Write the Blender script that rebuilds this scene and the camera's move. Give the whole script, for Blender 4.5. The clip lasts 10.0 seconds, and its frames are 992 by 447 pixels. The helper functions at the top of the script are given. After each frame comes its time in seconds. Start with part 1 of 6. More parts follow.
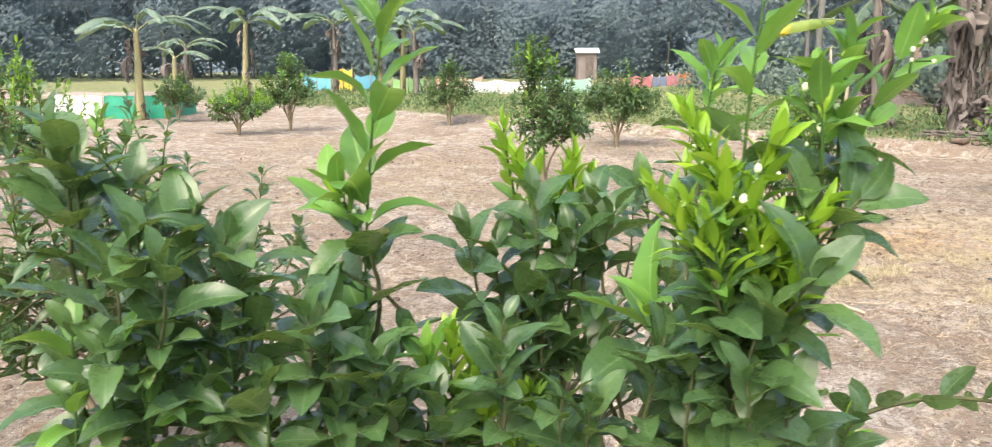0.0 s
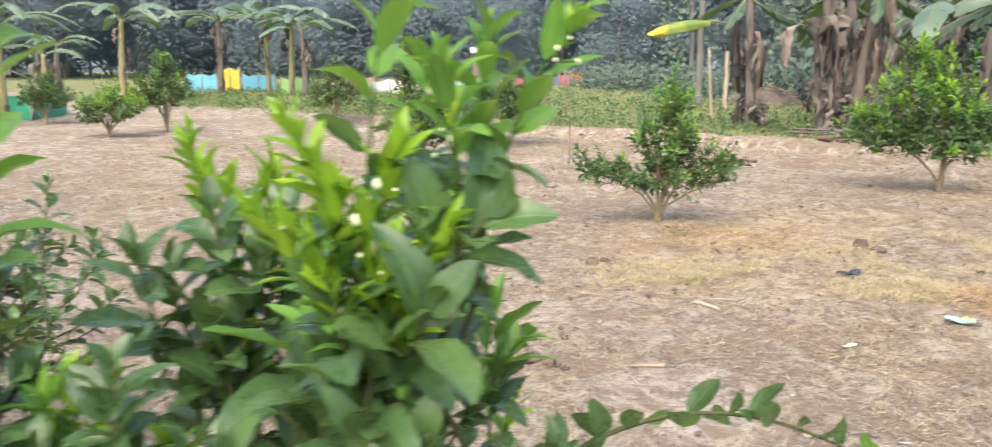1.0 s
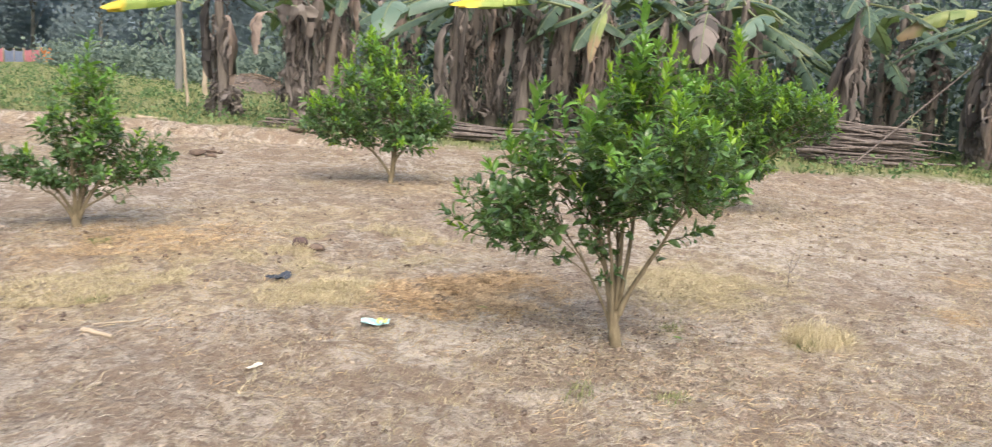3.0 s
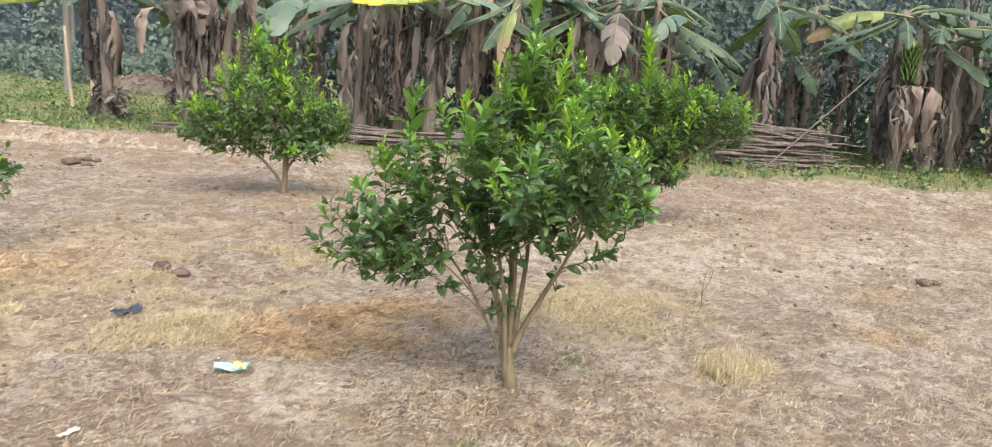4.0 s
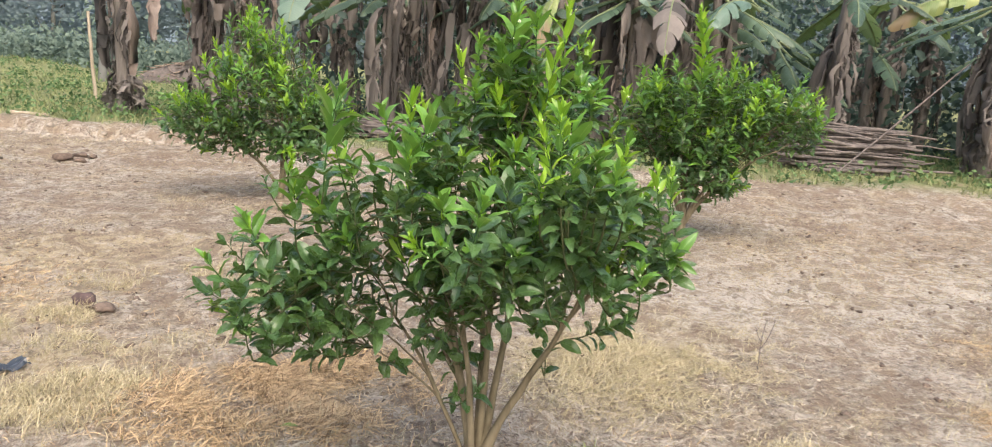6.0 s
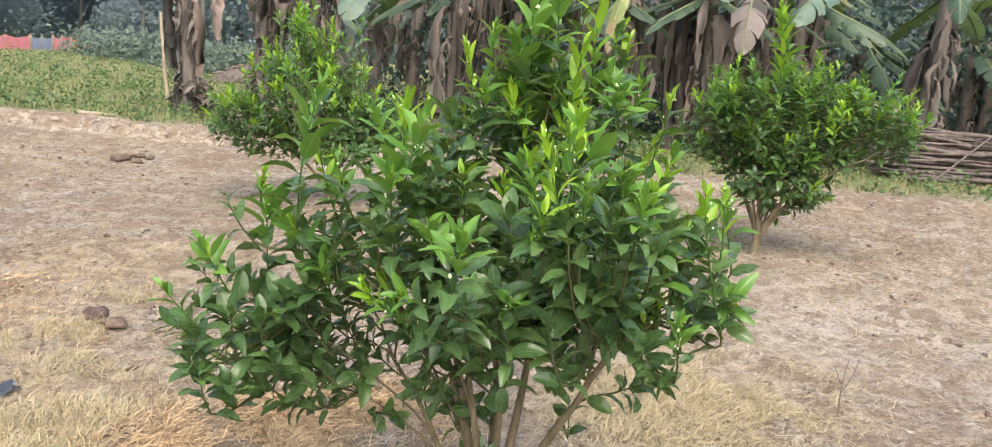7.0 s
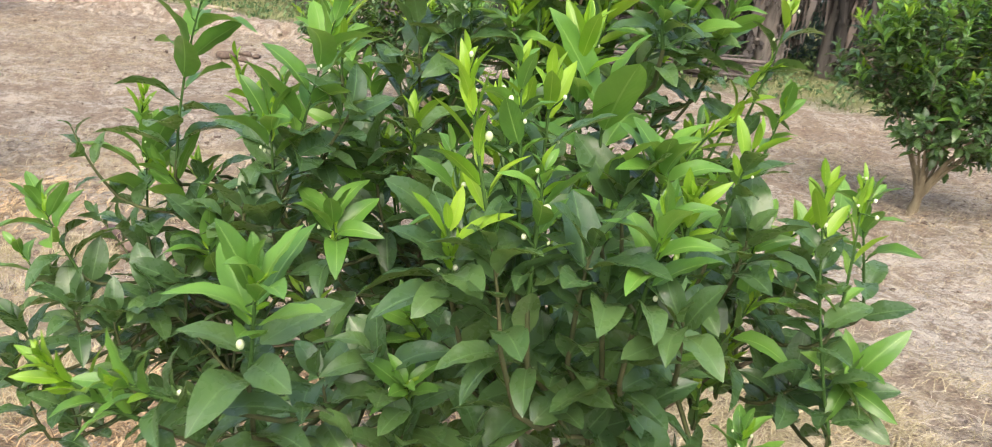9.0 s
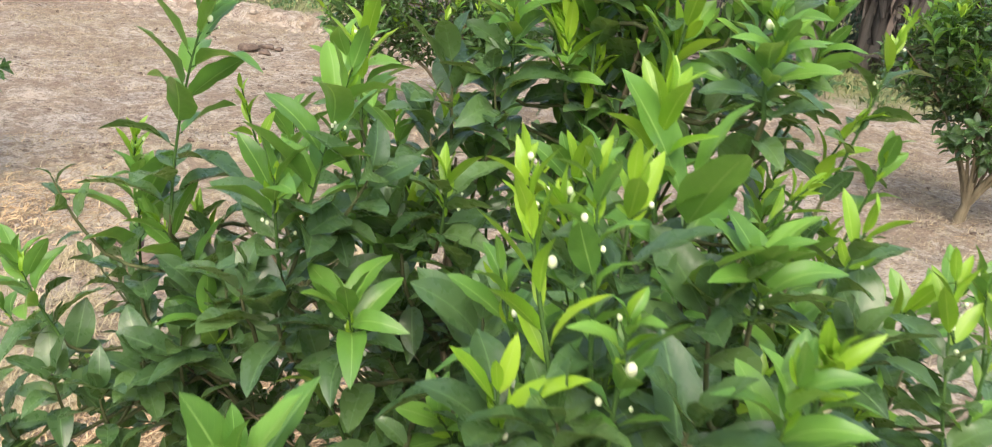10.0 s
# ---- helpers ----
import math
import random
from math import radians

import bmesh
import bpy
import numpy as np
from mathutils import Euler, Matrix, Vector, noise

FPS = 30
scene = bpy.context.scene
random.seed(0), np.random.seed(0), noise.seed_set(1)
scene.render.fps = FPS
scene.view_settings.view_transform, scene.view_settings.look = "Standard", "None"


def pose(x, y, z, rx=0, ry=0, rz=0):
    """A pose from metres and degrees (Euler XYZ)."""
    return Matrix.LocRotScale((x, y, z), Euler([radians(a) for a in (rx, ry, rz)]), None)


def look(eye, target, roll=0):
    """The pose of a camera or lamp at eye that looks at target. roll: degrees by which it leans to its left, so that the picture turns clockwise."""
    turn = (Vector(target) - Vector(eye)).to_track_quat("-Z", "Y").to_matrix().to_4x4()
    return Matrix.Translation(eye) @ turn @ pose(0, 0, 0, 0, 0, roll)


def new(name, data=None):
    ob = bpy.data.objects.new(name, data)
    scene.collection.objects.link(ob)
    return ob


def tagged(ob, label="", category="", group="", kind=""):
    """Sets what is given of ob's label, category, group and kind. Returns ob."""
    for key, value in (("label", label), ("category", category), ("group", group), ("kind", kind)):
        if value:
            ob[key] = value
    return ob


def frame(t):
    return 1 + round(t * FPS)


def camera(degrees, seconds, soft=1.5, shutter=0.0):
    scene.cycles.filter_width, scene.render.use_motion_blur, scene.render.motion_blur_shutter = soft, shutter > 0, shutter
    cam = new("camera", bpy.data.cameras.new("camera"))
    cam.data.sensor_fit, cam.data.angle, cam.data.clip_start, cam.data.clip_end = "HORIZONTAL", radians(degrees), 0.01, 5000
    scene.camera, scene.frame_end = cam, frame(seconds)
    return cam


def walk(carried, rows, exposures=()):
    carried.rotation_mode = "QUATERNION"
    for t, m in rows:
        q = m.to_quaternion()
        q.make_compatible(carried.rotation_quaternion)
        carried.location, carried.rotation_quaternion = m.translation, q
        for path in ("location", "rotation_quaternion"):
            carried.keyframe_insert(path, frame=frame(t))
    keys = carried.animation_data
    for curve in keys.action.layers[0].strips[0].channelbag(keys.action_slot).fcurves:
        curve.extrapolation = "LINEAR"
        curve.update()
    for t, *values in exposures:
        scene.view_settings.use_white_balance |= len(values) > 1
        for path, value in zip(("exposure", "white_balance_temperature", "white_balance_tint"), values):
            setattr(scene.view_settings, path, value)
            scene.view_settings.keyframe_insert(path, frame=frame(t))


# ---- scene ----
cam = camera(60.3, 10.0, soft=1.0, shutter=0.35)
METRES, EYE, TILT, LEAN, TURN = 4.7, 1.44, -10.8, 0.0, 0.0
ROWS = [
    (0.0, 0.0, 0.0, 0.0, 0.0, 0.0, -0.0),
    (0.5, 0.0195, 0.0036, 0.0026, -2.05, 0.16, 1.03),
    (1.0, 0.057, 0.0208, 0.004, -6.54, -0.09, 1.09),
    (1.5, 0.0931, 0.0307, 0.0066, -13.66, -0.18, 1.09),
    (2.0, 0.1277, 0.047, 0.0055, -21.68, -0.74, 1.36),
    (2.5, 0.1741, 0.0835, 0.0153, -32.41, -0.98, 2.01),
    (3.0, 0.2246, 0.1091, 0.0177, -38.44, -2.03, 2.88),
    (4.5, 0.4021, 0.2096, 0.0442, -44.22, -2.17, 3.49),
    (5.0, 0.4659, 0.2393, 0.0492, -43.37, -2.28, 3.09),
    (5.5, 0.5153, 0.2686, 0.0498, -41.45, -2.61, 2.59),
    (6.0, 0.5625, 0.3141, 0.0655, -39.68, -2.7, 2.62),
    (7.5, 0.6919, 0.3972, 0.0782, -32.9, -2.8, 1.79),
    (8.0, 0.7233, 0.4349, 0.0822, -32.86, -4.78, 1.77),
    (8.5, 0.7644, 0.4653, 0.0848, -29.65, -5.8, -0.1),
    (9.0, 0.7969, 0.4861, 0.0879, -24.89, -8.1, -1.76),
    (9.5, 0.8068, 0.5072, 0.0937, -23.68, -8.88, -2.23),
    (10.0, 0.8093, 0.5288, 0.1054, -23.33, -8.99, -2.13),
]
walk(cam, [(t, pose(0, 0, EYE, TILT, LEAN, TURN) @ pose(METRES * x, METRES * y, METRES * z, 90 + pitch, roll, yaw)) for t, x, y, z, yaw, pitch, roll in ROWS],
     exposures=[(0.0, 1.34), (0.5, 1.28), (1.0, 1.16), (2.0, 1.03), (3.0, 0.97), (4.5, 1.0), (8.0, 1.03), (10.0, 1.06)])

# ---- world and light: bright hazy day, soft sun from behind the walker's left shoulder ----
SUN_ELEV, SUN_AZ = 52.0, 205.0
world = bpy.data.worlds.new("world")
scene.world = world
world.use_nodes = True
sky = world.node_tree.nodes.new("ShaderNodeTexSky")
sky.sky_type = "NISHITA"
sky.sun_disc = False
sky.sun_elevation, sky.sun_rotation = radians(SUN_ELEV), radians(SUN_AZ)
sky.air_density, sky.dust_density, sky.ozone_density = 1.2, 6.0, 0.6
background = world.node_tree.nodes["Background"]
background.inputs["Strength"].default_value = 0.15
world.node_tree.links.new(sky.outputs[0], background.inputs["Color"])
sun = new("sun", bpy.data.lights.new("sun", "SUN"))
sun.data.energy, sun.data.angle, sun.data.color = 0.85, radians(70), (1.0, 0.96, 0.91)
sun_from = Vector((math.sin(radians(SUN_AZ)) * math.cos(radians(SUN_ELEV)), math.cos(radians(SUN_AZ)) * math.cos(radians(SUN_ELEV)), math.sin(radians(SUN_ELEV))))
sun.matrix_basis = look(sun_from * 40, (0, 0, 0))


# ---- materials ----
class Mat:
    """A node material with short helpers."""

    def __init__(self, name, rough=0.7, spec=0.4):
        self.m = bpy.data.materials.new(name)
        self.m.use_nodes = True
        self.t = self.m.node_tree
        self.b = self.t.nodes["Principled BSDF"]
        self.b.inputs["Roughness"].default_value = rough
        self.b.inputs["Specular IOR Level"].default_value = spec

    def node(self, kind, **inputs):
        n = self.t.nodes.new(kind)
        for key, value in inputs.items():
            self.put(n.inputs[key.replace("_", " ")], value)
        return n

    def put(self, socket, value):
        if isinstance(value, bpy.types.NodeSocket):
            self.t.links.new(value, socket)
        elif isinstance(value, tuple) and len(value) == 3 and socket.type == "RGBA":
            socket.default_value = (*value, 1)
        else:
            socket.default_value = value

    def place(self, sx=1, sy=1, sz=1, world_space=True):
        src = self.node("ShaderNodeNewGeometry").outputs["Position"] if world_space else self.node("ShaderNodeTexCoord").outputs["Object"]
        n = self.node("ShaderNodeMapping", Vector=src)
        n.inputs["Scale"].default_value = (sx, sy, sz)
        return n.outputs[0]

    def noise(self, scale, detail=4, rough=0.6, at=None, distortion=0.0):
        n = self.node("ShaderNodeTexNoise", Scale=scale, Detail=detail, Roughness=rough, Distortion=distortion)
        self.put(n.inputs["Vector"], at if at is not None else self.place())
        return n.outputs["Fac"]

    def ramp(self, fac, *stops):
        n = self.node("ShaderNodeValToRGB", Fac=fac)
        e = n.color_ramp.elements
        while len(e) < len(stops):
            e.new(0.5)
        for k, (at, c) in zip(e, stops):
            k.position = at
            k.color = (c, c, c, 1) if isinstance(c, (int, float)) else (*c, 1)
        return n.outputs[0]

    def mix(self, fac, a, b, blend="MIX"):
        n = self.t.nodes.new("ShaderNodeMix")
        n.data_type, n.blend_type = "RGBA", blend
        self.put(n.inputs[0], fac), self.put(n.inputs[6], a), self.put(n.inputs[7], b)
        return n.outputs[2]

    def math(self, op, a, b=0.0, c=0.0):
        n = self.t.nodes.new("ShaderNodeMath")
        n.operation = op
        for s, v in zip(n.inputs, (a, b, c)):
            self.put(s, v)
        return n.outputs[0]

    def random(self):
        """One number for each leaf, stick or blade, loose or joined."""
        return self.math("FRACT", self.math("ADD", self.node("ShaderNodeNewGeometry").outputs["Random Per Island"], self.node("ShaderNodeObjectInfo").outputs["Random"]))

    def uv(self):
        s = self.node("ShaderNodeSeparateXYZ", Vector=self.node("ShaderNodeUVMap").outputs[0])
        return s.outputs[0], s.outputs[1]

    def colour(self, c):
        self.put(self.b.inputs["Base Color"], c)

    def bump(self, height, strength=0.3, distance=0.01):
        self.put(self.b.inputs["Normal"], self.node("ShaderNodeBump", Strength=strength, Distance=distance, Height=height).outputs[0])

    def thin(self, c, amount):
        """Light through a thin leaf or cloth."""
        n = self.node("ShaderNodeBsdfTranslucent", Color=c)
        mixer = self.node("ShaderNodeMixShader", Fac=amount)
        self.t.links.new(self.b.outputs[0], mixer.inputs[1])
        self.t.links.new(n.outputs[0], mixer.inputs[2])
        self.t.links.new(mixer.outputs[0], self.t.nodes["Material Output"].inputs["Surface"])


def leaf_material(name, dark, mid, light, rib, rough, through_it):
    m = Mat(name, rough, 0.6)
    u, v = m.uv()
    across = m.math("ABSOLUTE", m.math("SUBTRACT", u, 0.5))
    c = m.ramp(m.random(), (0.0, dark), (0.55, mid), (1.0, light))
    blotch = m.ramp(m.noise(38, 3), (0.35, 0.0), (0.7, 1.0))
    c = m.mix(m.math("MULTIPLY", blotch, 0.35), c, light)
    veins = m.math("SINE", m.math("MULTIPLY", m.math("SUBTRACT", v, m.math("MULTIPLY", across, 0.55)), 62.0))
    c = m.mix(m.math("MULTIPLY", m.math("GREATER_THAN", veins, 0.88), 0.05), c, rib)
    c = m.mix(m.math("MULTIPLY", m.math("LESS_THAN", across, 0.026), 0.8), c, rib)
    m.colour(c)
    m.bump(m.math("ADD", m.math("MULTIPLY", veins, 0.10), m.math("MULTIPLY", m.noise(45, 2), 2.2)), 0.16, 0.002)
    m.put(m.b.inputs["Roughness"], m.math("ADD", rough - 0.07, m.math("MULTIPLY", m.noise(60, 2), 0.16)))
    m.thin(m.mix(0.5, c, (0.33, 0.45, 0.06)), through_it)
    return m.m


LEAF_OLD = leaf_material("citrus_leaf_mature", (0.035, 0.082, 0.034), (0.060, 0.128, 0.046), (0.104, 0.190, 0.060), (0.14, 0.25, 0.095), 0.27, 0.24)
LEAF_MID = leaf_material("citrus_leaf_grown", (0.066, 0.176, 0.034), (0.112, 0.270, 0.046), (0.185, 0.380, 0.060), (0.27, 0.45, 0.12), 0.30, 0.34)
LEAF_NEW = leaf_material("citrus_leaf_young", (0.140, 0.315, 0.020), (0.220, 0.425, 0.026), (0.34, 0.54, 0.04), (0.38, 0.56, 0.09), 0.34, 0.36)
LEAF_BY_AGE = (LEAF_OLD, LEAF_MID, LEAF_NEW)


def bark_material(name, a, b, scale=30.0):
    m = Mat(name, 0.85, 0.2)
    n = m.noise(scale, 5, 0.65, m.place(1, 1, 0.25))
    m.colour(m.mix(m.math("MULTIPLY", m.noise(6, 2), 0.5), m.ramp(n, (0.3, a), (0.7, b)), tuple(0.6 * q + 0.01 for q in b)))
    m.bump(n, 0.6, 0.006)
    return m.m


BARK = bark_material("citrus_bark", (0.10, 0.082, 0.05), (0.29, 0.24, 0.155))
TWIG = bark_material("citrus_twig", (0.05, 0.085, 0.03), (0.13, 0.13, 0.06), 60)
GREEN_STEM = bark_material("green_shoot_stem", (0.03, 0.085, 0.018), (0.07, 0.14, 0.03), 70)
FAR_TRUNK = bark_material("woodland_trunk", (0.13, 0.13, 0.125), (0.25, 0.25, 0.23), 3)
STICK = bark_material("dry_stick", (0.055, 0.048, 0.046), (0.225, 0.19, 0.172), 16)
PALE_WOOD = bark_material("pale_pole", (0.30, 0.24, 0.17), (0.52, 0.44, 0.34), 12)


SAND, GOLD, RUST = (0.66, 0.615, 0.545), (0.53, 0.44, 0.285), (0.43, 0.34, 0.235)
PATCHES = [
    (3.5, 5.2, 0.75, 0.45, GOLD), (3.4, 6.25, 0.8, 0.4, GOLD), (6.1, 4.4, 0.8, 0.5, GOLD), (5.55, 3.0, 0.35, 0.25, GOLD), (2.55, 5.25, 0.9, 0.4, GOLD), (4.3, 7.4, 1.1, 0.6, GOLD), (6.2, 8.3, 0.7, 0.4, GOLD),
    (4.23, 4.6, 0.4, 0.3, RUST), (8.2, 3.35, 0.35, 0.2, RUST), (6.95, 2.7, 0.35, 0.2, RUST), (2.55, 6.5, 0.9, 0.45, RUST), (4.75, 2.95, 0.5, 0.3, RUST),
    (8.4, 4.6, 2.0, 1.3, SAND), (10.2, 3.7, 1.5, 1.0, SAND), (6.4, 2.5, 0.8, 0.4, SAND), (4.65, 5.3, 0.7, 0.3, SAND), (3.5, 4.05, 0.6, 0.35, SAND), (0.82, 4.9, 0.7, 0.4, SAND), (1.45, 3.45, 0.4, 0.45, SAND), (6.9, 5.6, 0.8, 0.6, SAND),
]


def soil_material():
    m = Mat("dry_orchard_soil", 0.95, 0.15)
    big, mid_, fine = m.noise(0.45, 5, 0.6), m.noise(2.3, 6, 0.65, distortion=0.6), m.noise(17, 6, 0.7)
    grit = m.noise(75, 4, 0.7)
    straw = m.noise(1.0, 5, 0.75, m.place(26, 90, 30))
    straw_b = m.noise(1.0, 5, 0.75, m.place(85, 30, 30))
    c = m.ramp(big, (0.38, (0.340, 0.288, 0.232)), (0.50, (0.445, 0.392, 0.328)), (0.60, (0.585, 0.535, 0.470)))
    c = m.mix(m.ramp(mid_, (0.47, 0.0), (0.58, 0.8)), c, (0.475, 0.380, 0.262))
    c = m.mix(m.ramp(m.noise(5.5, 6, 0.7, distortion=1.0), (0.52, 0.0), (0.62, 0.75)), c, (0.58, 0.52, 0.45))
    c = m.mix(m.ramp(m.noise(1.1, 4), (0.54, 0.0), (0.64, 0.8)), c, (0.31, 0.24, 0.19))
    # dark bits and speckle, contrast raised to paint in the shade of crevices
    c = m.mix(m.ramp(fine, (0.38, 0.9), (0.48, 0.0)), c, (0.14, 0.108, 0.085))
    crumbs = m.noise(38, 5, 0.75, distortion=0.4)
    c = m.mix(m.ramp(crumbs, (0.38, 0.75), (0.46, 0.0)), c, (0.17, 0.13, 0.105))
    c = m.mix(m.ramp(crumbs, (0.55, 0.0), (0.64, 0.6)), c, (0.64, 0.56, 0.47))
    c = m.mix(m.ramp(fine, (0.56, 0.0), (0.72, 0.6)), c, (0.60, 0.50, 0.39))
    fibres = m.math("MAXIMUM", m.ramp(straw, (0.60, 0.0), (0.66, 1.0)), m.ramp(straw_b, (0.61, 0.0), (0.67, 1.0)))
    c = m.mix(m.math("MULTIPLY", fibres, 0.55), c, (0.58, 0.47, 0.30))
    c = m.mix(m.ramp(grit, (0.34, 0.8), (0.44, 0.0)), c, (0.19, 0.145, 0.115))
    c = m.mix(m.ramp(grit, (0.58, 0.0), (0.70, 0.7)), c, (0.68, 0.60, 0.51))
    s = m.node("ShaderNodeSeparateXYZ", Vector=m.place()).outputs
    # washed pale sand, golden dead grass and rust-brown litter, each in its own patches
    edge = m.math("MULTIPLY", m.math("SUBTRACT", m.noise(3.4, 8, 0.85, distortion=1.2), 0.5), 5.5)
    broken = m.ramp(m.noise(21, 6, 0.75, distortion=0.8), (0.40, 0.25), (0.58, 1.0))
    for px, py, rx, ry, tone in PATCHES:
        q = m.math("ADD", m.math("POWER", m.math("ABSOLUTE", m.math("DIVIDE", m.math("SUBTRACT", s[0], px), rx)), 2.0), m.math("POWER", m.math("ABSOLUTE", m.math("DIVIDE", m.math("SUBTRACT", s[1], py), ry)), 2.0))
        c = m.mix(m.math("MULTIPLY", m.ramp(m.math("MULTIPLY", m.math("ADD", q, edge), 0.5), (0.22, 0.8 if tone is not RUST else 0.62), (0.52, 0.0)), broken), c, tone)
    patchy = m.noise(3.1, 7, 0.78, distortion=1.4)
    c = m.mix(m.ramp(patchy, (0.49, 0.0), (0.55, 0.8)), c, (0.30, 0.232, 0.172))
    c = m.mix(m.ramp(patchy, (0.40, 0.6), (0.44, 0.0)), c, (0.60, 0.53, 0.45))
    # dark crumbs of dung and rotted leaves
    c = m.mix(m.ramp(m.noise(9.5, 6, 0.75, distortion=0.5), (0.37, 0.75), (0.46, 0.0)), c, (0.225, 0.168, 0.13))
    # weeds and grass roots past the earth bund
    past = m.math("ADD", m.math("MULTIPLY", s[0], 0.68), m.math("MULTIPLY", s[1], 0.73))
    past = m.math("ADD", past, m.math("MULTIPLY", m.math("SUBTRACT", m.noise(0.9, 4), 0.5), 1.2))
    green = m.ramp(m.noise(3.2, 5, 0.7), (0.34, (0.16, 0.20, 0.085)), (0.55, (0.25, 0.27, 0.12)), (0.7, (0.38, 0.33, 0.20)))
    c = m.mix(m.ramp(m.math("DIVIDE", past, 20.0), (0.685, 0.0), (0.72, 0.9)), c, green)
    m.colour(c)
    m.bump(m.math("ADD", m.math("MULTIPLY", fine, 1.0), m.math("MULTIPLY", grit, 0.35)), 1.0, 0.06)
    return m.m


SOIL = soil_material()


def plain(name, a, b, scale=8.0, rough=0.8, bump=0.3, distance=0.01, translucent=0.0, spec=0.3, stretch=(1, 1, 1), by_piece=False):
    """Two shades mixed by noise at two scales, with relief."""
    m = Mat(name, rough, spec)
    n = m.noise(scale, 5, 0.65, m.place(*stretch))
    fac = m.math("ADD", m.math("MULTIPLY", n, 0.75), m.math("MULTIPLY", m.noise(scale * 0.17, 2), 0.25))
    if by_piece:
        fac = m.math("ADD", m.math("MULTIPLY", fac, 0.45), m.math("MULTIPLY", m.random(), 0.6))
    c = m.ramp(fac, (0.3, a), (0.7, b))
    m.colour(c)
    m.bump(n, bump, distance)
    if translucent:
        m.thin(c, translucent)
    return m.m


STRAW = plain("straw", (0.20, 0.16, 0.118), (0.56, 0.495, 0.40), 20, 0.8, 0.1, by_piece=True)
DRY_GRASS = plain("dry_grass", (0.36, 0.305, 0.17), (0.61, 0.535, 0.36), 20, 0.8, 0.1, translucent=0.2, by_piece=True)
RUSTY_STRAW = plain("rusty_straw", (0.22, 0.148, 0.085), (0.64, 0.47, 0.275), 20, 0.8, 0.1, by_piece=True)
GREEN_GRASS = plain("weed_grass", (0.13, 0.17, 0.065), (0.33, 0.345, 0.16), 6, 0.7, 0.1, translucent=0.25, by_piece=True)
WEED = plain("broad_weed", (0.065, 0.125, 0.048), (0.165, 0.25, 0.10), 12, 0.6, 0.1, translucent=0.2, by_piece=True)
LITTER_LEAF = plain("fallen_leaf", (0.12, 0.092, 0.074), (0.34, 0.265, 0.20), 30, 0.8, 0.2, by_piece=True)
CLOD = plain("earth_clod", (0.26, 0.215, 0.17), (0.48, 0.41, 0.335), 30, 0.95, 0.6, 0.01)
BUND = plain("bund_clay", (0.27, 0.228, 0.182), (0.44, 0.382, 0.318), 14, 0.95, 0.6, 0.015)
DARK_CLOD = plain("dung_clod", (0.075, 0.055, 0.045), (0.22, 0.165, 0.13), 30, 0.95, 0.6, 0.01)
# sheath browns greyed and lifted at the dark end for haze
BANANA_STEM = plain("banana_stem_sheath", (0.092, 0.082, 0.074), (0.235, 0.205, 0.180), 7, 0.7, 0.5, 0.02, stretch=(4, 4, 0.5))
BANANA_GREEN_STEM = plain("banana_green_stem", (0.19, 0.19, 0.095), (0.35, 0.31, 0.165), 4, 0.55, 0.3, 0.01, stretch=(4, 4, 0.5))
# dead-leaf browns carry the same painted haze
DEAD_LEAF = plain("dead_banana_leaf", (0.088, 0.080, 0.076), (0.262, 0.230, 0.210), 5, 0.85, 0.5, 0.02, translucent=0.25, stretch=(2, 2, 0.6), by_piece=True)
PALE_DEAD_LEAF = plain("bleached_banana_leaf", (0.17, 0.135, 0.118), (0.45, 0.365, 0.315), 4, 0.8, 0.4, 0.02, translucent=0.15, stretch=(2, 2, 0.6))


def banana_blade(name, a, b, tip=None):
    m = Mat(name, 0.42, 0.45)
    u, v = m.uv()
    across = m.math("ABSOLUTE", m.math("SUBTRACT", u, 0.5))
    c = m.ramp(m.math("ADD", m.math("MULTIPLY", m.noise(2.5, 4), 0.6), m.math("MULTIPLY", m.random(), 0.4)), (0.3, a), (0.7, b))
    stripe = m.math("SINE", m.math("MULTIPLY", v, 260.0))
    c = m.mix(m.math("MULTIPLY", m.math("GREATER_THAN", stripe, 0.7), 0.12), c, (0.35, 0.45, 0.25))
    if tip:
        c = m.mix(m.ramp(m.math("ADD", v, m.math("MULTIPLY", m.noise(6, 3), 0.25)), (0.72, 0.0), (0.86, 1.0)), c, tip)
    c = m.mix(m.ramp(m.noise(3.0, 5, 0.7), (0.66, 0.0), (0.74, 0.7)), c, (0.36, 0.25, 0.13))
    m.colour(c)
    m.bump(stripe, 0.15, 0.004)
    m.thin(m.mix(0.5, c, (0.30, 0.42, 0.06)), 0.25)
    return m.m


BLADE = banana_blade("banana_blade", (0.042, 0.078, 0.056), (0.095, 0.148, 0.102))
BLADE_PALE = banana_blade("banana_blade_pale", (0.09, 0.155, 0.12), (0.175, 0.25, 0.20))
BLADE_YELLOW = banana_blade("banana_blade_yellowing", (0.20, 0.30, 0.06), (0.38, 0.45, 0.12), (0.68, 0.50, 0.05))
BLADE_WORN = banana_blade("banana_blade_worn", (0.16, 0.22, 0.07), (0.30, 0.34, 0.12), (0.34, 0.25, 0.15))
MIDRIB = plain("banana_midrib", (0.13, 0.17, 0.08), (0.24, 0.27, 0.14), 6, 0.5, 0.2)
# fruit green darkened to paint the shade and haze round the bunch
BANANA_FRUIT = plain("shaded_green_banana", (0.055, 0.115, 0.03), (0.115, 0.19, 0.05), 20, 0.5, 0.1)
